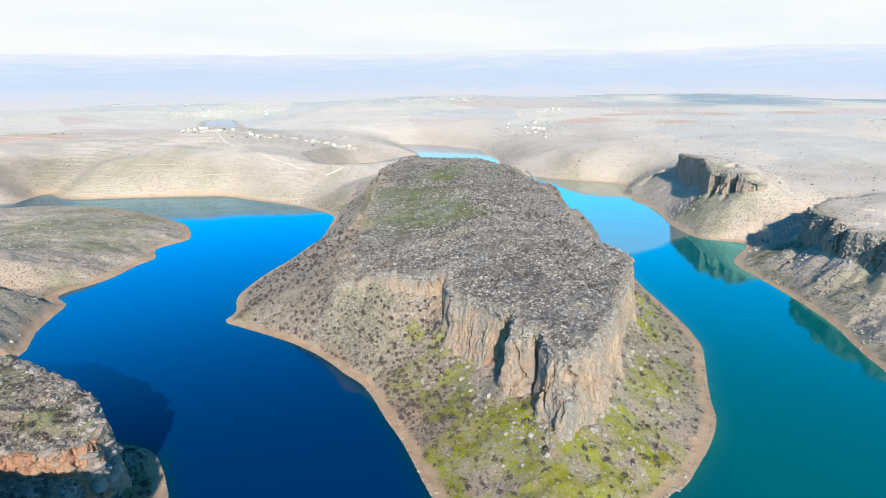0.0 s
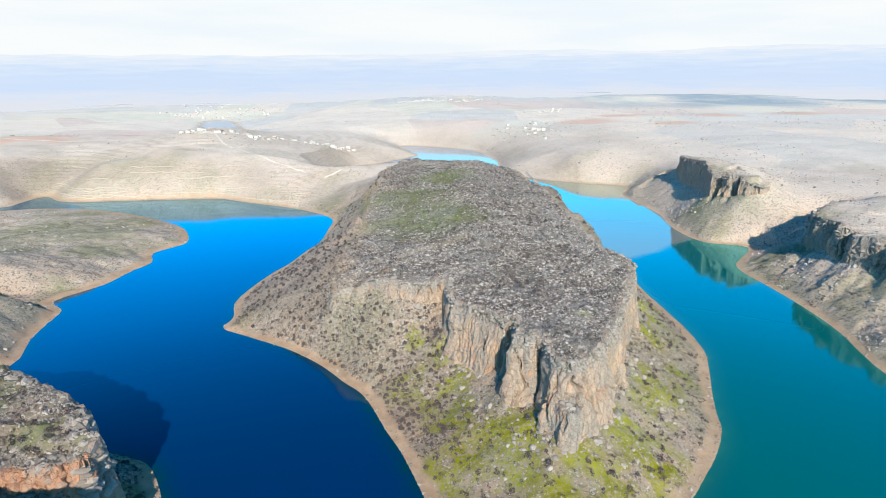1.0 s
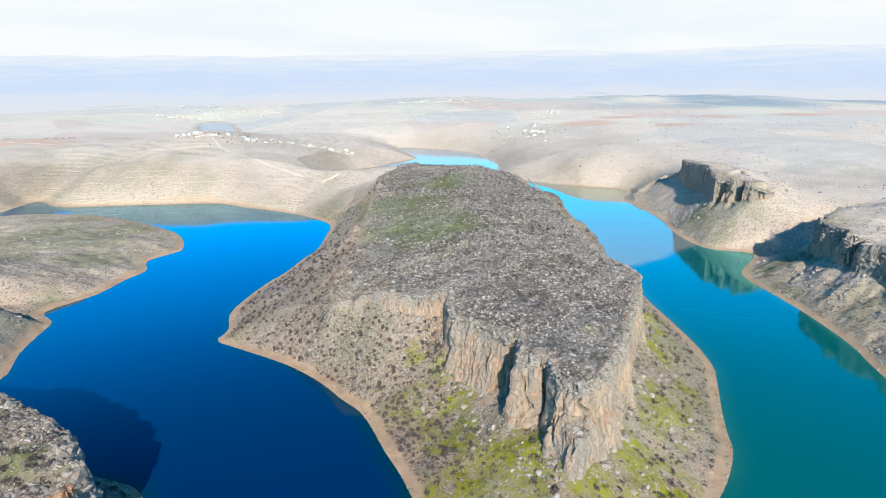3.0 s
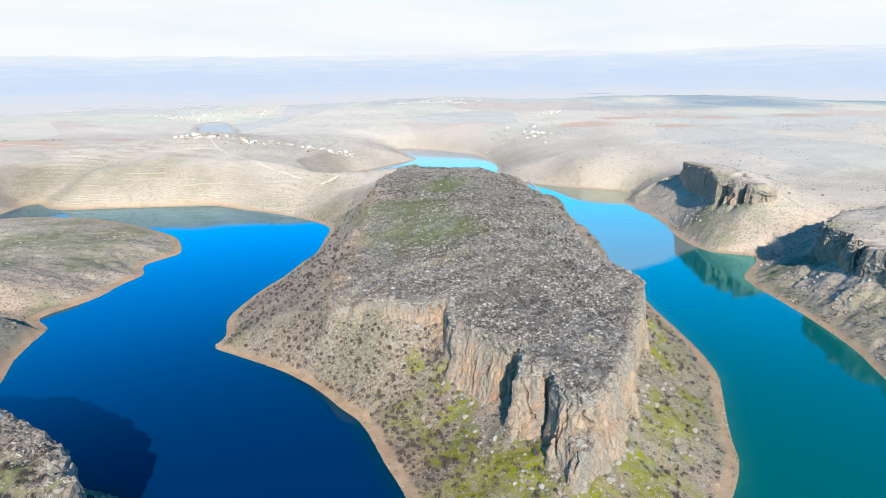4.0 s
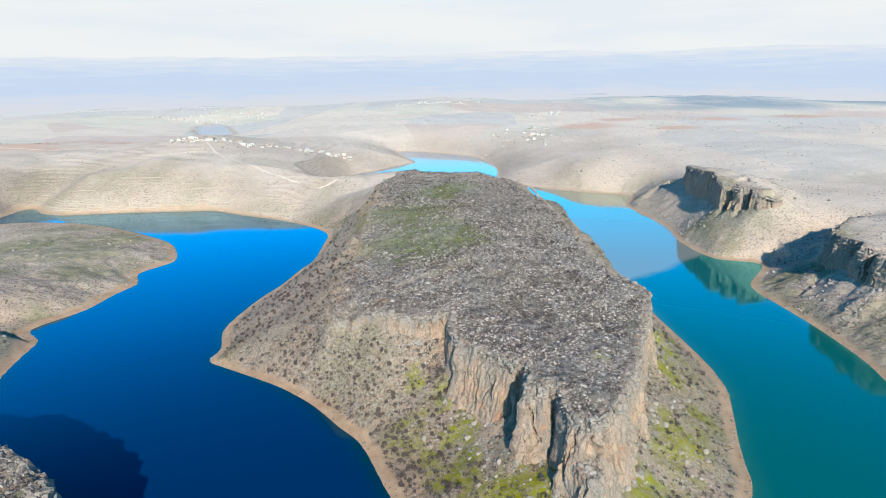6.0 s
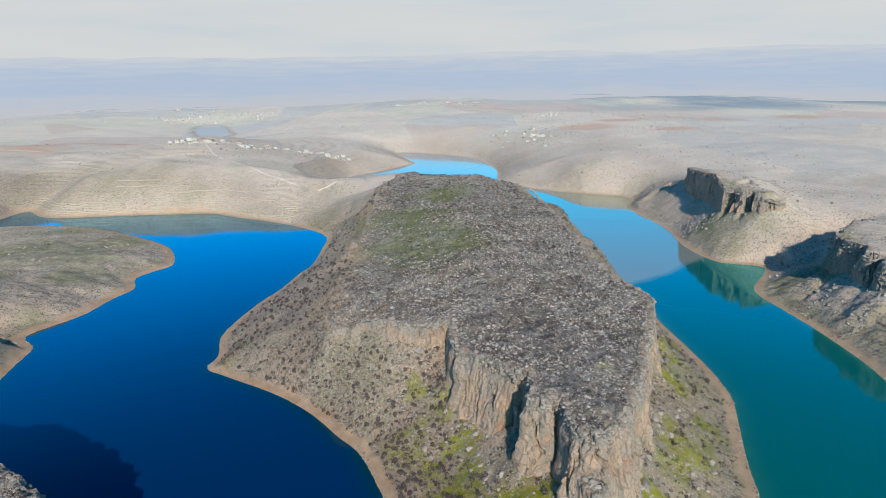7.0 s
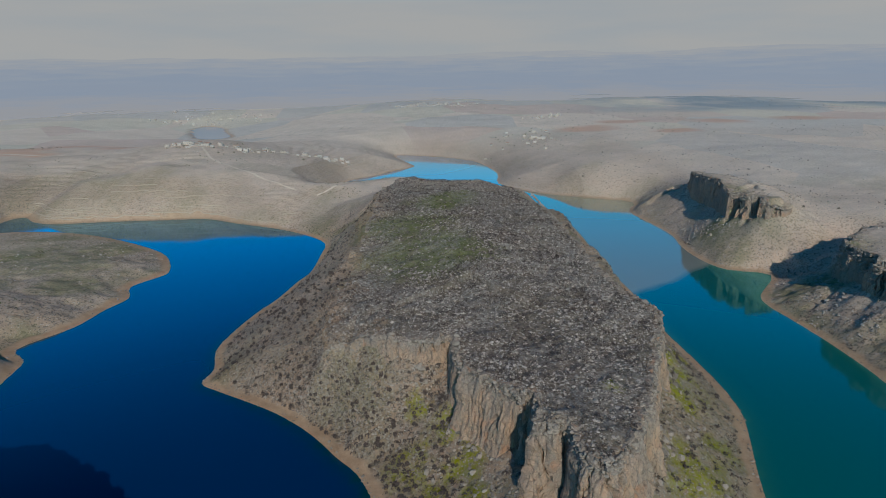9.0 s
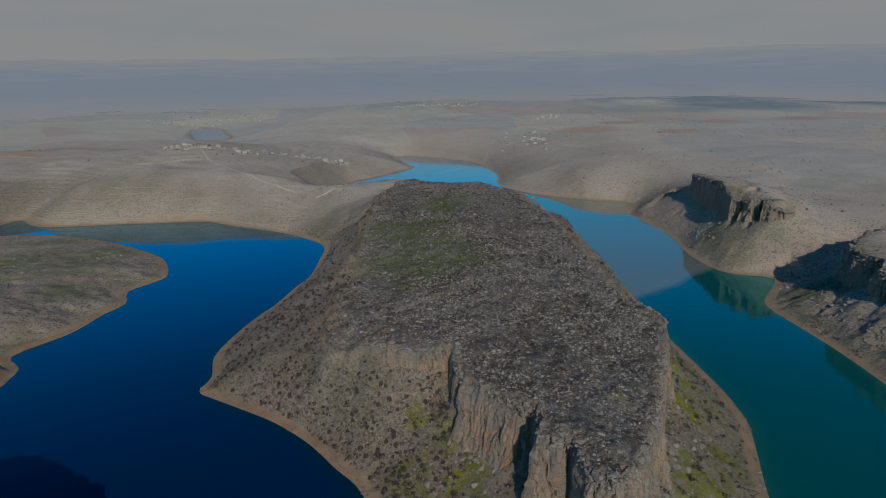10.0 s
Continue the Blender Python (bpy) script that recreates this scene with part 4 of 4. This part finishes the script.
scatter("rockfall", STONES_FINE, x, y, rng.gamma(3.0, 0.7, len(x)) + 1.0, STONE_GREY, "heaped angular limestone blocks against the cliff foot", "rocks", 0.25)

x, y = sprinkle(9000, -70, 116, 210, 352, lambda x, y: (distance(x, y, MESA_LINE)[0] < 3.2) * in_mesa(x, y, 0.4) * 0.5)
scatter("rim_stones", STONES_FINE, x, y, rng.gamma(3.0, 0.38, len(x)) + 0.7, STONE_GREY, "weathered grey blocks along the cliff's rim", "rocks", 0.0)

x, y = sprinkle(9000, -146, 0, 215, 420, lambda x, y: flank(x, y) * np.where(y < 335, 0.75, 0.3))
scatter("scrub", SHRUBS_THIN, x, y, rng.uniform(0.9, 1.7, len(x)), SCRUB, "small dry bushes spread over the stony slope", "shrubs", 0.05)

steep = lambda x, y: flank(x, y) * np.clip(ground_slope(x, y, 3.0) - 0.45, 0, 1)
x, y = sprinkle(6000, -115, 0, 255, 350, steep)
scatter("scrub", SHRUBS_THIN, x, y, rng.uniform(0.9, 1.9, len(x)), SCRUB, "grey brown bushes clinging to the steep slope", "shrubs", 0.05)
x, y = sprinkle(15000, -115, 0, 255, 350, steep)
scatter("stones", STONES_ROUGH, x, y, rng.gamma(2.6, 0.19, len(x)) + 0.3, STONE_GREY, "loose limestone rubble on the steep slope", "rocks", 0.08)
x, y = sprinkle(420, 37, 57, 198, 231, lambda x, y: distance(x, y, [(p[0], p[1]) for p in NOSE_ROUGH])[1] * 1.0)
scatter("rim_stones", STONES_FINE, x, y, rng.gamma(3.0, 0.42, len(x)) + 0.8, STONE_GREY, "weathered limestone blocks on the rock pillar's top", "rocks", 0.1)

x, y = sprinkle(5200, -146, 150, 165, 600, lambda x, y: flank(x, y) * (0.35 + 0.65 * step(-0.4, 0.4, fbm(x, y, 30, 3, 431))) * np.where((x < 10) & (y < 340), 0.65, 0.32))
scatter("scrub", SHRUBS, x, y, rng.uniform(1.5, 2.9, len(x)), SCRUB, "rounded grey brown bushes standing apart on the slope", "shrubs", 0.08)
x, y = sprinkle(700, 6, 62, 190, 262, lambda x, y: flank(x, y) * np.maximum(np.exp(-((x - 17) / 8) ** 2 - ((y - 238) / 14) ** 2), np.exp(-((x - 40) / 16) ** 2 - ((y - 204) / 8) ** 2)))
scatter("rockfall", STONES_FINE, x, y, rng.gamma(3.0, 0.4, len(x)) + 0.8, STONE_GREY, "jumble of big grey blocks under the cliff's clefts", "rocks", 0.2)

# right bank: bench, bluff top and open plateau
right = lambda x, y: dry(x, y, 5.0)
x, y = sprinkle(19000, 226, 345, 250, 800, lambda x, y: right(x, y) * step(-0.4, 0.4, fbm(x, y, 24, 3, 411)) * np.where(x < 285, 0.85, 0.35))
scatter("stones", STONES_ROUGH, x, y, rng.gamma(3.0, 0.3, len(x)) + 0.35, STONE, "pale limestone rubble on the far bank", "rocks", 0.08)
x, y = sprinkle(7500, 226, 420, 250, 900, lambda x, y: right(x, y) * step(-0.3, 0.5, fbm(x, y, 30, 3, 413)) * np.where((x < 290) & (y < 480), 0.8, np.where(x < 290, 0.25, 0.07)))
scatter("scrub", SHRUBS_LIGHT, x, y, rng.uniform(0.9, 2.2, len(x)), SCRUB, "dark leafless bushes on the far bank", "shrubs", 0.05)
x, y = sprinkle(9000, 100, 900, 520, 1500, lambda x, y: right(x, y) * step(0.0, 0.6, fbm(x, y, 90, 4, 415)) * np.where(x > 250, 0.7, 0.5 * (y > 830)))
scatter("stones", STONES_ROUGH, x, y, rng.uniform(0.8, 2.4, len(x)), STONE, "limestone outcrops on the open plateau", "rocks", 0.1)
x, y = sprinkle(3000, 100, 900, 520, 1500, lambda x, y: right(x, y) * step(0.1, 0.7, fbm(x, y, 110, 4, 417)) * 0.3)
scatter("scrub", SHRUBS_LIGHT, x, y, rng.uniform(1.0, 2.4, len(x)), SCRUB_GREEN, "scattered dark bushes on the open plateau", "shrubs", 0.05)

x, y = sprinkle(5200, 90, 470, 500, 1000, lambda x, y: right(x, y) * np.maximum(np.exp(-((x - 249) / 55) ** 2 - ((y - 856) / 35) ** 2), np.maximum(np.exp(-((x - 345) / 55) ** 2 - ((y - 600) / 45) ** 2), 0.12)) * (0.25 + 0.75 * step(-0.2, 0.3, fbm(x, y, 18, 3, 433))))
scatter("stones", STONES_ROUGH, x, y, rng.gamma(3.0, 0.45, len(x)) + 0.6, STONE_GREY, "grey limestone outcrops breaking through the plateau", "rocks", 0.1)

# left banks and the far slope
left = lambda x, y: dry(x, y, 5.5)
x, y = sprinkle(9000, -560, -235, 290, 700, lambda x, y: left(x, y) * step(-0.1, 0.6, fbm(x, y, 40, 4, 419)) * 0.75)
scatter("stones", STONES_ROUGH, x, y, rng.gamma(3.0, 0.3, len(x)) + 0.3, STONE, "pale stones on the grassy spit", "rocks", 0.08)
x, y = sprinkle(2200, -560, -235, 290, 700, lambda x, y: left(x, y) * step(0.0, 0.6, fbm(x, y, 50, 4, 421)) * 0.7)
scatter("scrub", SHRUBS_LIGHT, x, y, rng.uniform(0.9, 2.0, len(x)), SCRUB_GREEN, "low dark bushes on the grassy spit", "shrubs", 0.05)
x, y = sprinkle(6500, -600, -60, 640, 1000, lambda x, y: left(x, y) * step(0.0, 0.7, fbm(x, y, 60, 4, 423)) * np.where(x > -220, 0.8, 0.12))
scatter("scrub", SHRUBS_LIGHT, x, y, rng.uniform(0.9, 2.4, len(x)), SCRUB_GREEN, "scattered bushes on the dry far slope", "shrubs", 0.05)
x, y = sprinkle(5000, -600, -60, 640, 1000, lambda x, y: left(x, y) * step(0.0, 0.7, fbm(x, y, 60, 4, 425)) * 0.5)
scatter("stones", STONES_ROUGH, x, y, rng.uniform(0.6, 1.8, len(x)), STONE, "pale stones on the dry far slope", "rocks", 0.08)

# trees and bushes on the far plain
x, y = sprinkle(5000, -1300, 1300, 1080, 2600, lambda x, y: left(x, y) * step(0.15, 0.75, fbm(x, y, 240, 4, 441)) * 0.8)
scatter("trees", SHRUBS_LIGHT, x, y, rng.uniform(1.5, 4.0, len(x)), SCRUB_FAR, "scattered small trees on the far plain", "trees", 0.03)
x, y = sprinkle(700, -450, 260, 940, 1420, lambda x, y: left(x, y) * np.maximum(np.exp(-((x + 360) / 90) ** 2 - ((y - 1000) / 50) ** 2), np.exp(-((x - 190) / 60) ** 2 - ((y - 1240) / 110) ** 2)))
scatter("trees", SHRUBS, x, y, rng.uniform(2.0, 4.0, len(x)), SCRUB_FAR, "small green trees between the village houses", "trees", 0.03)

# the near knoll
KNOB_LINE = [(p[0], p[1]) for p in KNOB_ROUGH]
knob = lambda x, y: dry(x, y, 4.0) & ((x < -119) | (y < 150))
x, y = sprinkle(20000, -235, -95, 120, 262, lambda x, y: knob(x, y) * (0.3 + 0.7 * step(-0.5, 0.3, fbm(x, y, 9, 3, 427))) * (1 - 0.95 * blob(x, y, [(-141, 183, 12)])) * 0.75)
size = rng.gamma(3.0, 0.26, len(x)) + 0.35
scatter("boulder_field", STONES_FINE, x[size > 1.3], y[size > 1.3], size[size > 1.3], STONE_GREY, "grey lumpy limestone boulders on the near knoll", "rocks", 0.12)
scatter("boulder_field", STONES_ROUGH, x[size <= 1.3], y[size <= 1.3], size[size <= 1.3], STONE_GREY, "small grey limestone blocks on the near knoll", "rocks", 0.12)
x, y = sprinkle(3000, -215, -100, 130, 245, lambda x, y: knob(x, y) * (distance(x, y, KNOB_LINE)[0] < 7) * (y > 158) * 0.9)
scatter("boulder_field", STONES_FINE, x, y, rng.gamma(4.0, 0.42, len(x)) + 0.6, STONE_GREY, "knobbly grey limestone blocks along the knoll's edge", "rocks", 0.2)
x, y = sprinkle(1500, -215, -112, 155, 245, lambda x, y: dry(x, y, 4.0) & (distance(x, y, KNOB_LINE)[0] < 6) & distance(x, y, KNOB_LINE)[1])
scatter("boulder_field", STONES_FINE, x, y, rng.gamma(5.0, 0.42, len(x)) + 1.0, STONE_GREY, "big rounded limestone lumps heaped along the knoll's rim", "rocks", 0.28)
x, y = sprinkle(6500, -235, -95, 110, 262, lambda x, y: knob(x, y) * 0.7)
scatter("scrub", SHRUBS_LIGHT, x, y, rng.uniform(0.8, 1.9, len(x)), SCRUB, "grey brown bushes among the knoll boulders", "shrubs", 0.05)

# stones along the water's edge
ang = rng.uniform(0, 1, 5200) * (len(SHORE) - 1)
k = ang.astype(int)
x = SHORE[k, 0] + (SHORE[(k + 1) % len(SHORE), 0] - SHORE[k, 0]) * (ang - k) + rng.normal(0, 1.6, len(k))
y = SHORE[k, 1] + (SHORE[(k + 1) % len(SHORE), 1] - SHORE[k, 1]) * (ang - k) + rng.normal(0, 1.6, len(k))
ok = dry(x, y, 0.2) & (y > 120) & (y < 900)
scatter("shore_stones", STONES_ROUGH, x[ok], y[ok], rng.gamma(2.5, 0.25, ok.sum()) + 0.25, STONE_GREY, "pale stones washed along the water's edge", "rocks", 0.1)


# rounded lumps of weathered rock on the faces of the walls
def lumps(rim, first, last, n, low, high, size, mat, label, out=0.6):
    """Lumps between the shares low and high of a wall's height, from corner first to corner last of its rim."""
    line = np.array(rim[first:last + 1], float)
    k = rng.uniform(0, len(line) - 1.001, n)
    i = k.astype(int)
    p, t = line[i] + (line[i + 1] - line[i]) * (k - i)[:, None], line[i + 1, :2] - line[i, :2]
    t = t / np.hypot(t[:, 0], t[:, 1])[:, None]
    v = rng.uniform(low, high, n)
    away = out + 2.0 * (1 - v) + rng.uniform(-0.6, 0.6, n)
    mid = np.mean([q[:2] for q in rim], axis=0)
    side = np.sign(t[:, 1] * (p[:, 0] - mid[0]) - t[:, 0] * (p[:, 1] - mid[1]))
    x, y = p[:, 0] + side * t[:, 1] * away, p[:, 1] - side * t[:, 0] * away
    return scatter("rock_knobs", STONES_FINE, x, y, rng.gamma(4.0, size / 4, n) + 0.4, mat, label, "rocks", 0.4, 1.0, p[:, 3] + (p[:, 2] - p[:, 3]) * v)


lumps(KNOB_ROUGH, 4, 30, 420, 0.3, 0.97, 2.4, STONE_GREY, "rounded grey knobs of limestone on the knoll's edge", -0.9)
lumps(KNOB_ROUGH, 26, 46, 110, 0.0, 0.85, 2.8, ROCK_RUST, "rust coloured knobs of limestone on the knoll's face", -0.7)
lumps(SHADE_SHELF_ROUGH, 4, 30, 420, 0.1, 0.98, 2.0, STONE_GREY, "grey knobs of limestone on the unseen shade-casting shelf", -0.4)
lumps(MESA_ROUGH, 12, 118, 1500, 0.86, 1.03, 1.0, STONE_GREY, "weathered grey knobs along the cliff's lip", 0.0)
lumps(MESA_ROUGH, 112, 140, 700, 0.2, 1.05, 1.2, STONE, "pale broken knobs along the mesa's low ledge", -0.4)
lumps(BLUFF_ROUGH, 2, 62, 900, 0.3, 1.03, 1.7, STONE_GREY, "weathered grey knobs on the bluff's face", -0.3)
lumps(RIDGE_ROUGH, 2, 60, 380, 0.85, 1.04, 1.5, STONE_GREY, "weathered grey knobs along the ridge's crest", 0.0)


# single boulders and bushes that stand out
def placed_mesh(name, shape, mat):
    ob = mesh_object(name, shape[0], shape[1], mat)
    scene.collection.objects.unlink(ob)
    return ob.data


def stand(name, mesh, x, y, size, label, category, group, sink):
    ob = new(name, mesh)
    ob.matrix_world = Matrix.LocRotScale((x, y, float(ground_z(x, y)[0]) - sink * size), Euler((0, 0, rng.uniform(0, 6.28))), (size, size * rng.uniform(0.8, 1.2), size * rng.uniform(0.85, 1.15)))
    return tagged(ob, label, category, group)


BOULDER_MESHES = [placed_mesh("boulder", stone_shape(3, 200 + k), STONE_GREY) for k in range(6)]
BUSH_MESHES = [placed_mesh("bush", shrub_shape(300 + k, 90), SCRUB) for k in range(6)]
x, y = sprinkle(900, -30, 120, 165, 300, lambda x, y: flank(x, y) * (distance(x, y, MESA_LINE)[0] < 30) * 0.6)
for k in range(min(70, len(x))):
    stand("boulder", BOULDER_MESHES[k % 6], x[k], y[k], rng.uniform(1.2, 2.9), "large grey limestone boulder lying on the green slope", "boulder", "boulders below the cliff", 0.05)
x, y = sprinkle(2500, -140, 0, 215, 440, lambda x, y: flank(x, y) * (y > 225) * np.where(y < 335, 0.6, 0.22))
for k in range(min(280, len(x))):
    stand("bush", BUSH_MESHES[k % 6], x[k], y[k], rng.uniform(1.3, 2.5), "dark grey brown leafless bush on the stony slope", "bush", "bushes on the peninsula slope", 0.05)


# ---- terrace walls on the far slopes ----
WALL_STONE = plain_material("dry_stone_wall", (0.43, 0.37, 0.30), 0.2, 1.5, 0.95)


def terrace(level, x0, x1, y0, y1, seed):
    """Low dry-stone walls along one contour of a slope that rises away from the water."""
    xs = np.arange(x0, x1, 3.0)
    ys = np.arange(y0, y1, 2.5)
    z = ground_z(*[v.ravel() for v in np.meshgrid(xs, ys)]).reshape(len(ys), len(xs))
    over = z > level + 0.5 * fbm(xs, xs * 0, 40, 2, seed)
    row = np.argmax(over, axis=0)
    good = over.any(axis=0) & (row > 0) & (fbm(xs, xs * 0 + level * 7, 55, 3, seed) > 0.02)
    start = None
    for k in range(len(xs) + 1):
        fine = k < len(xs) and good[k] and (start is None or abs(row[k] - row[k - 1]) < 3)
        if fine and start is None:
            start = k
        elif not fine and start is not None:
            if k - start > 5:
                px = xs[start:k]
                py = np.convolve(np.pad(ys[row[start:k]], 1, "edge"), np.ones(3) / 3, "valid")
                pz = ground_z(px, py)
                h = 0.45 + 0.45 * fbm(px, py, 8, 2, seed)
                rows = [(py - 0.6, pz - 0.8), (py - 0.5, pz + h), (py + 0.5, pz + h), (py + 0.6, pz - 0.8)]
                pts = np.concatenate([np.stack([px, a, b], 1) for a, b in rows])
                tagged(mesh_object("terrace_wall", pts, grid_faces(4, len(px)), WALL_STONE), "low dry-stone terrace wall along the slope", "wall", "terrace walls")
            start = k if (k < len(xs) and good[k]) else None


for n, level in enumerate(np.concatenate([np.arange(3.0, 14, 1.9), np.arange(17.0, 44, 6.0)])):
    terrace(level, -520, -165, 690, 985, 600 + n)
for n, level in enumerate((5.0, 9.0, 13.0, 17.0)):
    terrace(level, -470, -262, 520, 690, 640 + n)

# ---- road and tracks ----
DIRT = plain_material("pale_dirt_track", (0.72, 0.64, 0.545), 0.12, 5.0, 0.95)


def track(points, width, label):
    line = smooth_line(points, False, 8)
    t = np.gradient(line, axis=0)
    t /= np.hypot(t[:, 0], t[:, 1])[:, None]
    across = np.linspace(-0.5, 0.5, 5)
    wide = width * (1 + 0.25 * fbm(np.arange(len(line)), np.zeros(len(line)), 5, 2, 5))
    X = line[:, 0][:, None] + across * -t[:, 1][:, None] * wide[:, None]
    Y = line[:, 1][:, None] + across * t[:, 0][:, None] * wide[:, None]
    Z = ground_z(X.ravel(), Y.ravel()) + 0.35
    return tagged(mesh_object("road", np.stack([X.ravel(), Y.ravel(), Z], 1), grid_faces(len(line), 5), DIRT, True), label, "road", kind="structure")


track([(-362, 976), (-342, 940), (-325, 909), (-306, 888), (-288, 870), (-262, 843), (-233, 817), (-205, 795), (-175, 773)], 3.2, "pale unpaved road climbing to the village")
track([(-150, 770), (-135, 786), (-118, 812), (-95, 830), (-72, 834)], 2.6, "pale dirt track over the neck of land")
track([(-800, 1062), (-735, 1040), (-690, 1026), (-640, 1014), (-560, 1010), (-480, 1000), (-420, 985), (-362, 976)], 4.0, "pale dirt track across red fields")
track([(-362, 976), (-330, 1000), (-300, 1020), (-255, 1030), (-218, 1050), (-180, 1062)], 5.0, "pale village lane between houses")

# ---- houses ----
PLASTER = [plain_material("whitewashed_wall", c, 0.08, 3.0) for c in ((0.52, 0.49, 0.45), (0.44, 0.40, 0.34), (0.42, 0.40, 0.37))]
ROOFS = [plain_material("flat_roof", c, 0.1, 3.0) for c in ((0.50, 0.46, 0.41), (0.42, 0.28, 0.22), (0.55, 0.54, 0.52))]
GLASS = plain_material("dark_window", (0.06, 0.07, 0.09), 0.2, 1.0, 0.2)
DOOR = plain_material("painted_door", (0.16, 0.20, 0.24), 0.2, 1.0, 0.5)


def box(x0, x1, y0, y1, z0, z1, bm=None):
    bm = bm or bmesh.new()
    r = bmesh.ops.create_cube(bm, size=1)
    for v in r["verts"]:
        v.co = Vector(((x0 + x1) / 2 + v.co.x * (x1 - x0), (y0 + y1) / 2 + v.co.y * (y1 - y0), (z0 + z1) / 2 + v.co.z * (z1 - z0)))
    return bm


def part(name, bm, mat, parent, label=""):
    me = bpy.data.meshes.new(name)
    bm.to_mesh(me)
    bm.free()
    me.materials.append(mat)
    ob = new(name, me)
    ob.parent = parent
    return tagged(ob, label)


def house(kind, wall, roof, label, group):
    """kind: width, depth, height, pitched."""
    w, d, h, pitched = kind
    ob = thing("house", (0, 0, -500), label, "house", group)
    part("wall", box(-w / 2, w / 2, -d / 2, d / 2, -3, h), wall, ob)
    if pitched:
        bm = bmesh.new()
        p = [bm.verts.new(c) for c in ((-w / 2 - 0.5, -d / 2 - 0.5, h), (w / 2 + 0.5, -d / 2 - 0.5, h), (w / 2 + 0.5, d / 2 + 0.5, h), (-w / 2 - 0.5, d / 2 + 0.5, h), (-w / 2 - 0.5, 0, h + 2), (w / 2 + 0.5, 0, h + 2))]
        for f in ((0, 1, 5, 4), (2, 3, 4, 5), (0, 4, 3), (1, 2, 5), (3, 2, 1, 0)):
            bm.faces.new([p[i] for i in f])
    else:
        bm = box(-w / 2 - 0.3, w / 2 + 0.3, -d / 2 - 0.3, d / 2 + 0.3, h, h + 0.35)
        box(-w / 2 + 0.5, -w / 2 + 2.5, -1, 1.2, h + 0.35, h + 1.6, bm)
    part("roof", bm, roof, ob)
    part("door", box(-0.6, 0.6, -d / 2 - 0.06, -d / 2 + 0.05, 0, 2.1), DOOR, ob)
    for sx in (-w / 2 + 1.2, w / 2 - 2.4):
        part("window", box(sx, sx + 1.2, -d / 2 - 0.05, -d / 2 + 0.05, 1.0, 2.2), GLASS, ob)
    return ob


STYLES = [house((11, 8, 3.6, False), PLASTER[0], ROOFS[0], "whitewashed flat-roofed village house of one storey", "village houses"),
          house((9, 7, 3.2, False), PLASTER[1], ROOFS[0], "mud-coloured flat-roofed village house of one storey", "village houses"),
          house((12, 8, 6.4, False), PLASTER[0], ROOFS[2], "white two-storey village house with flat roof", "village houses"),
          house((10, 8, 3.6, True), PLASTER[2], ROOFS[1], "grey village house with red pitched roof", "village houses")]
used = set()


def settle(n, line, spread, scale=1.0):
    """Houses strewn along a line of the plan."""
    line = np.array(line, float)
    for _ in range(n):
        k = rng.uniform(0, len(line) - 1)
        i = min(int(k), len(line) - 2)
        p = line[i] + (line[i + 1] - line[i]) * (k - i) + rng.normal(0, spread, 2)
        if distance(p[:1], p[1:], SHORE)[1][0] or distance(p[:1], p[1:], POND)[1][0]:
            continue
        s = int(rng.choice(4, p=[0.4, 0.25, 0.25, 0.1]))
        m = Matrix.Translation((p[0], p[1], float(ground_z(p[0], p[1])[0]) + 0.2)) @ pose(0, 0, 0, 0, 0, rng.uniform(-35, 35)) @ Matrix.Scale(rng.uniform(0.42, 0.64), 4)
        if s not in used:
            STYLES[s].matrix_basis = m
            used.add(s)
        else:
            copy_thing(STYLES[s], m).matrix_basis = m


settle(26, [(-430, 985), (-405, 1000), (-376, 985), (-355, 1003)], 10)
settle(36, [(-340, 1003), (-298, 1025), (-252, 1034), (-218, 1054), (-180, 1066), (-145, 1078)], 7)
settle(7, [(-310, 985), (-290, 990)], 6)
settle(85, [(-110, 2330), (0, 2420), (130, 2370)], 45)
settle(24, [(245, 1640), (380, 1800)], 28)
settle(28, [(150, 1240), (235, 1370), (200, 1130)], 32)
settle(60, [(-960, 2150), (-780, 2225), (-700, 2400), (-1200, 2450)], 60)
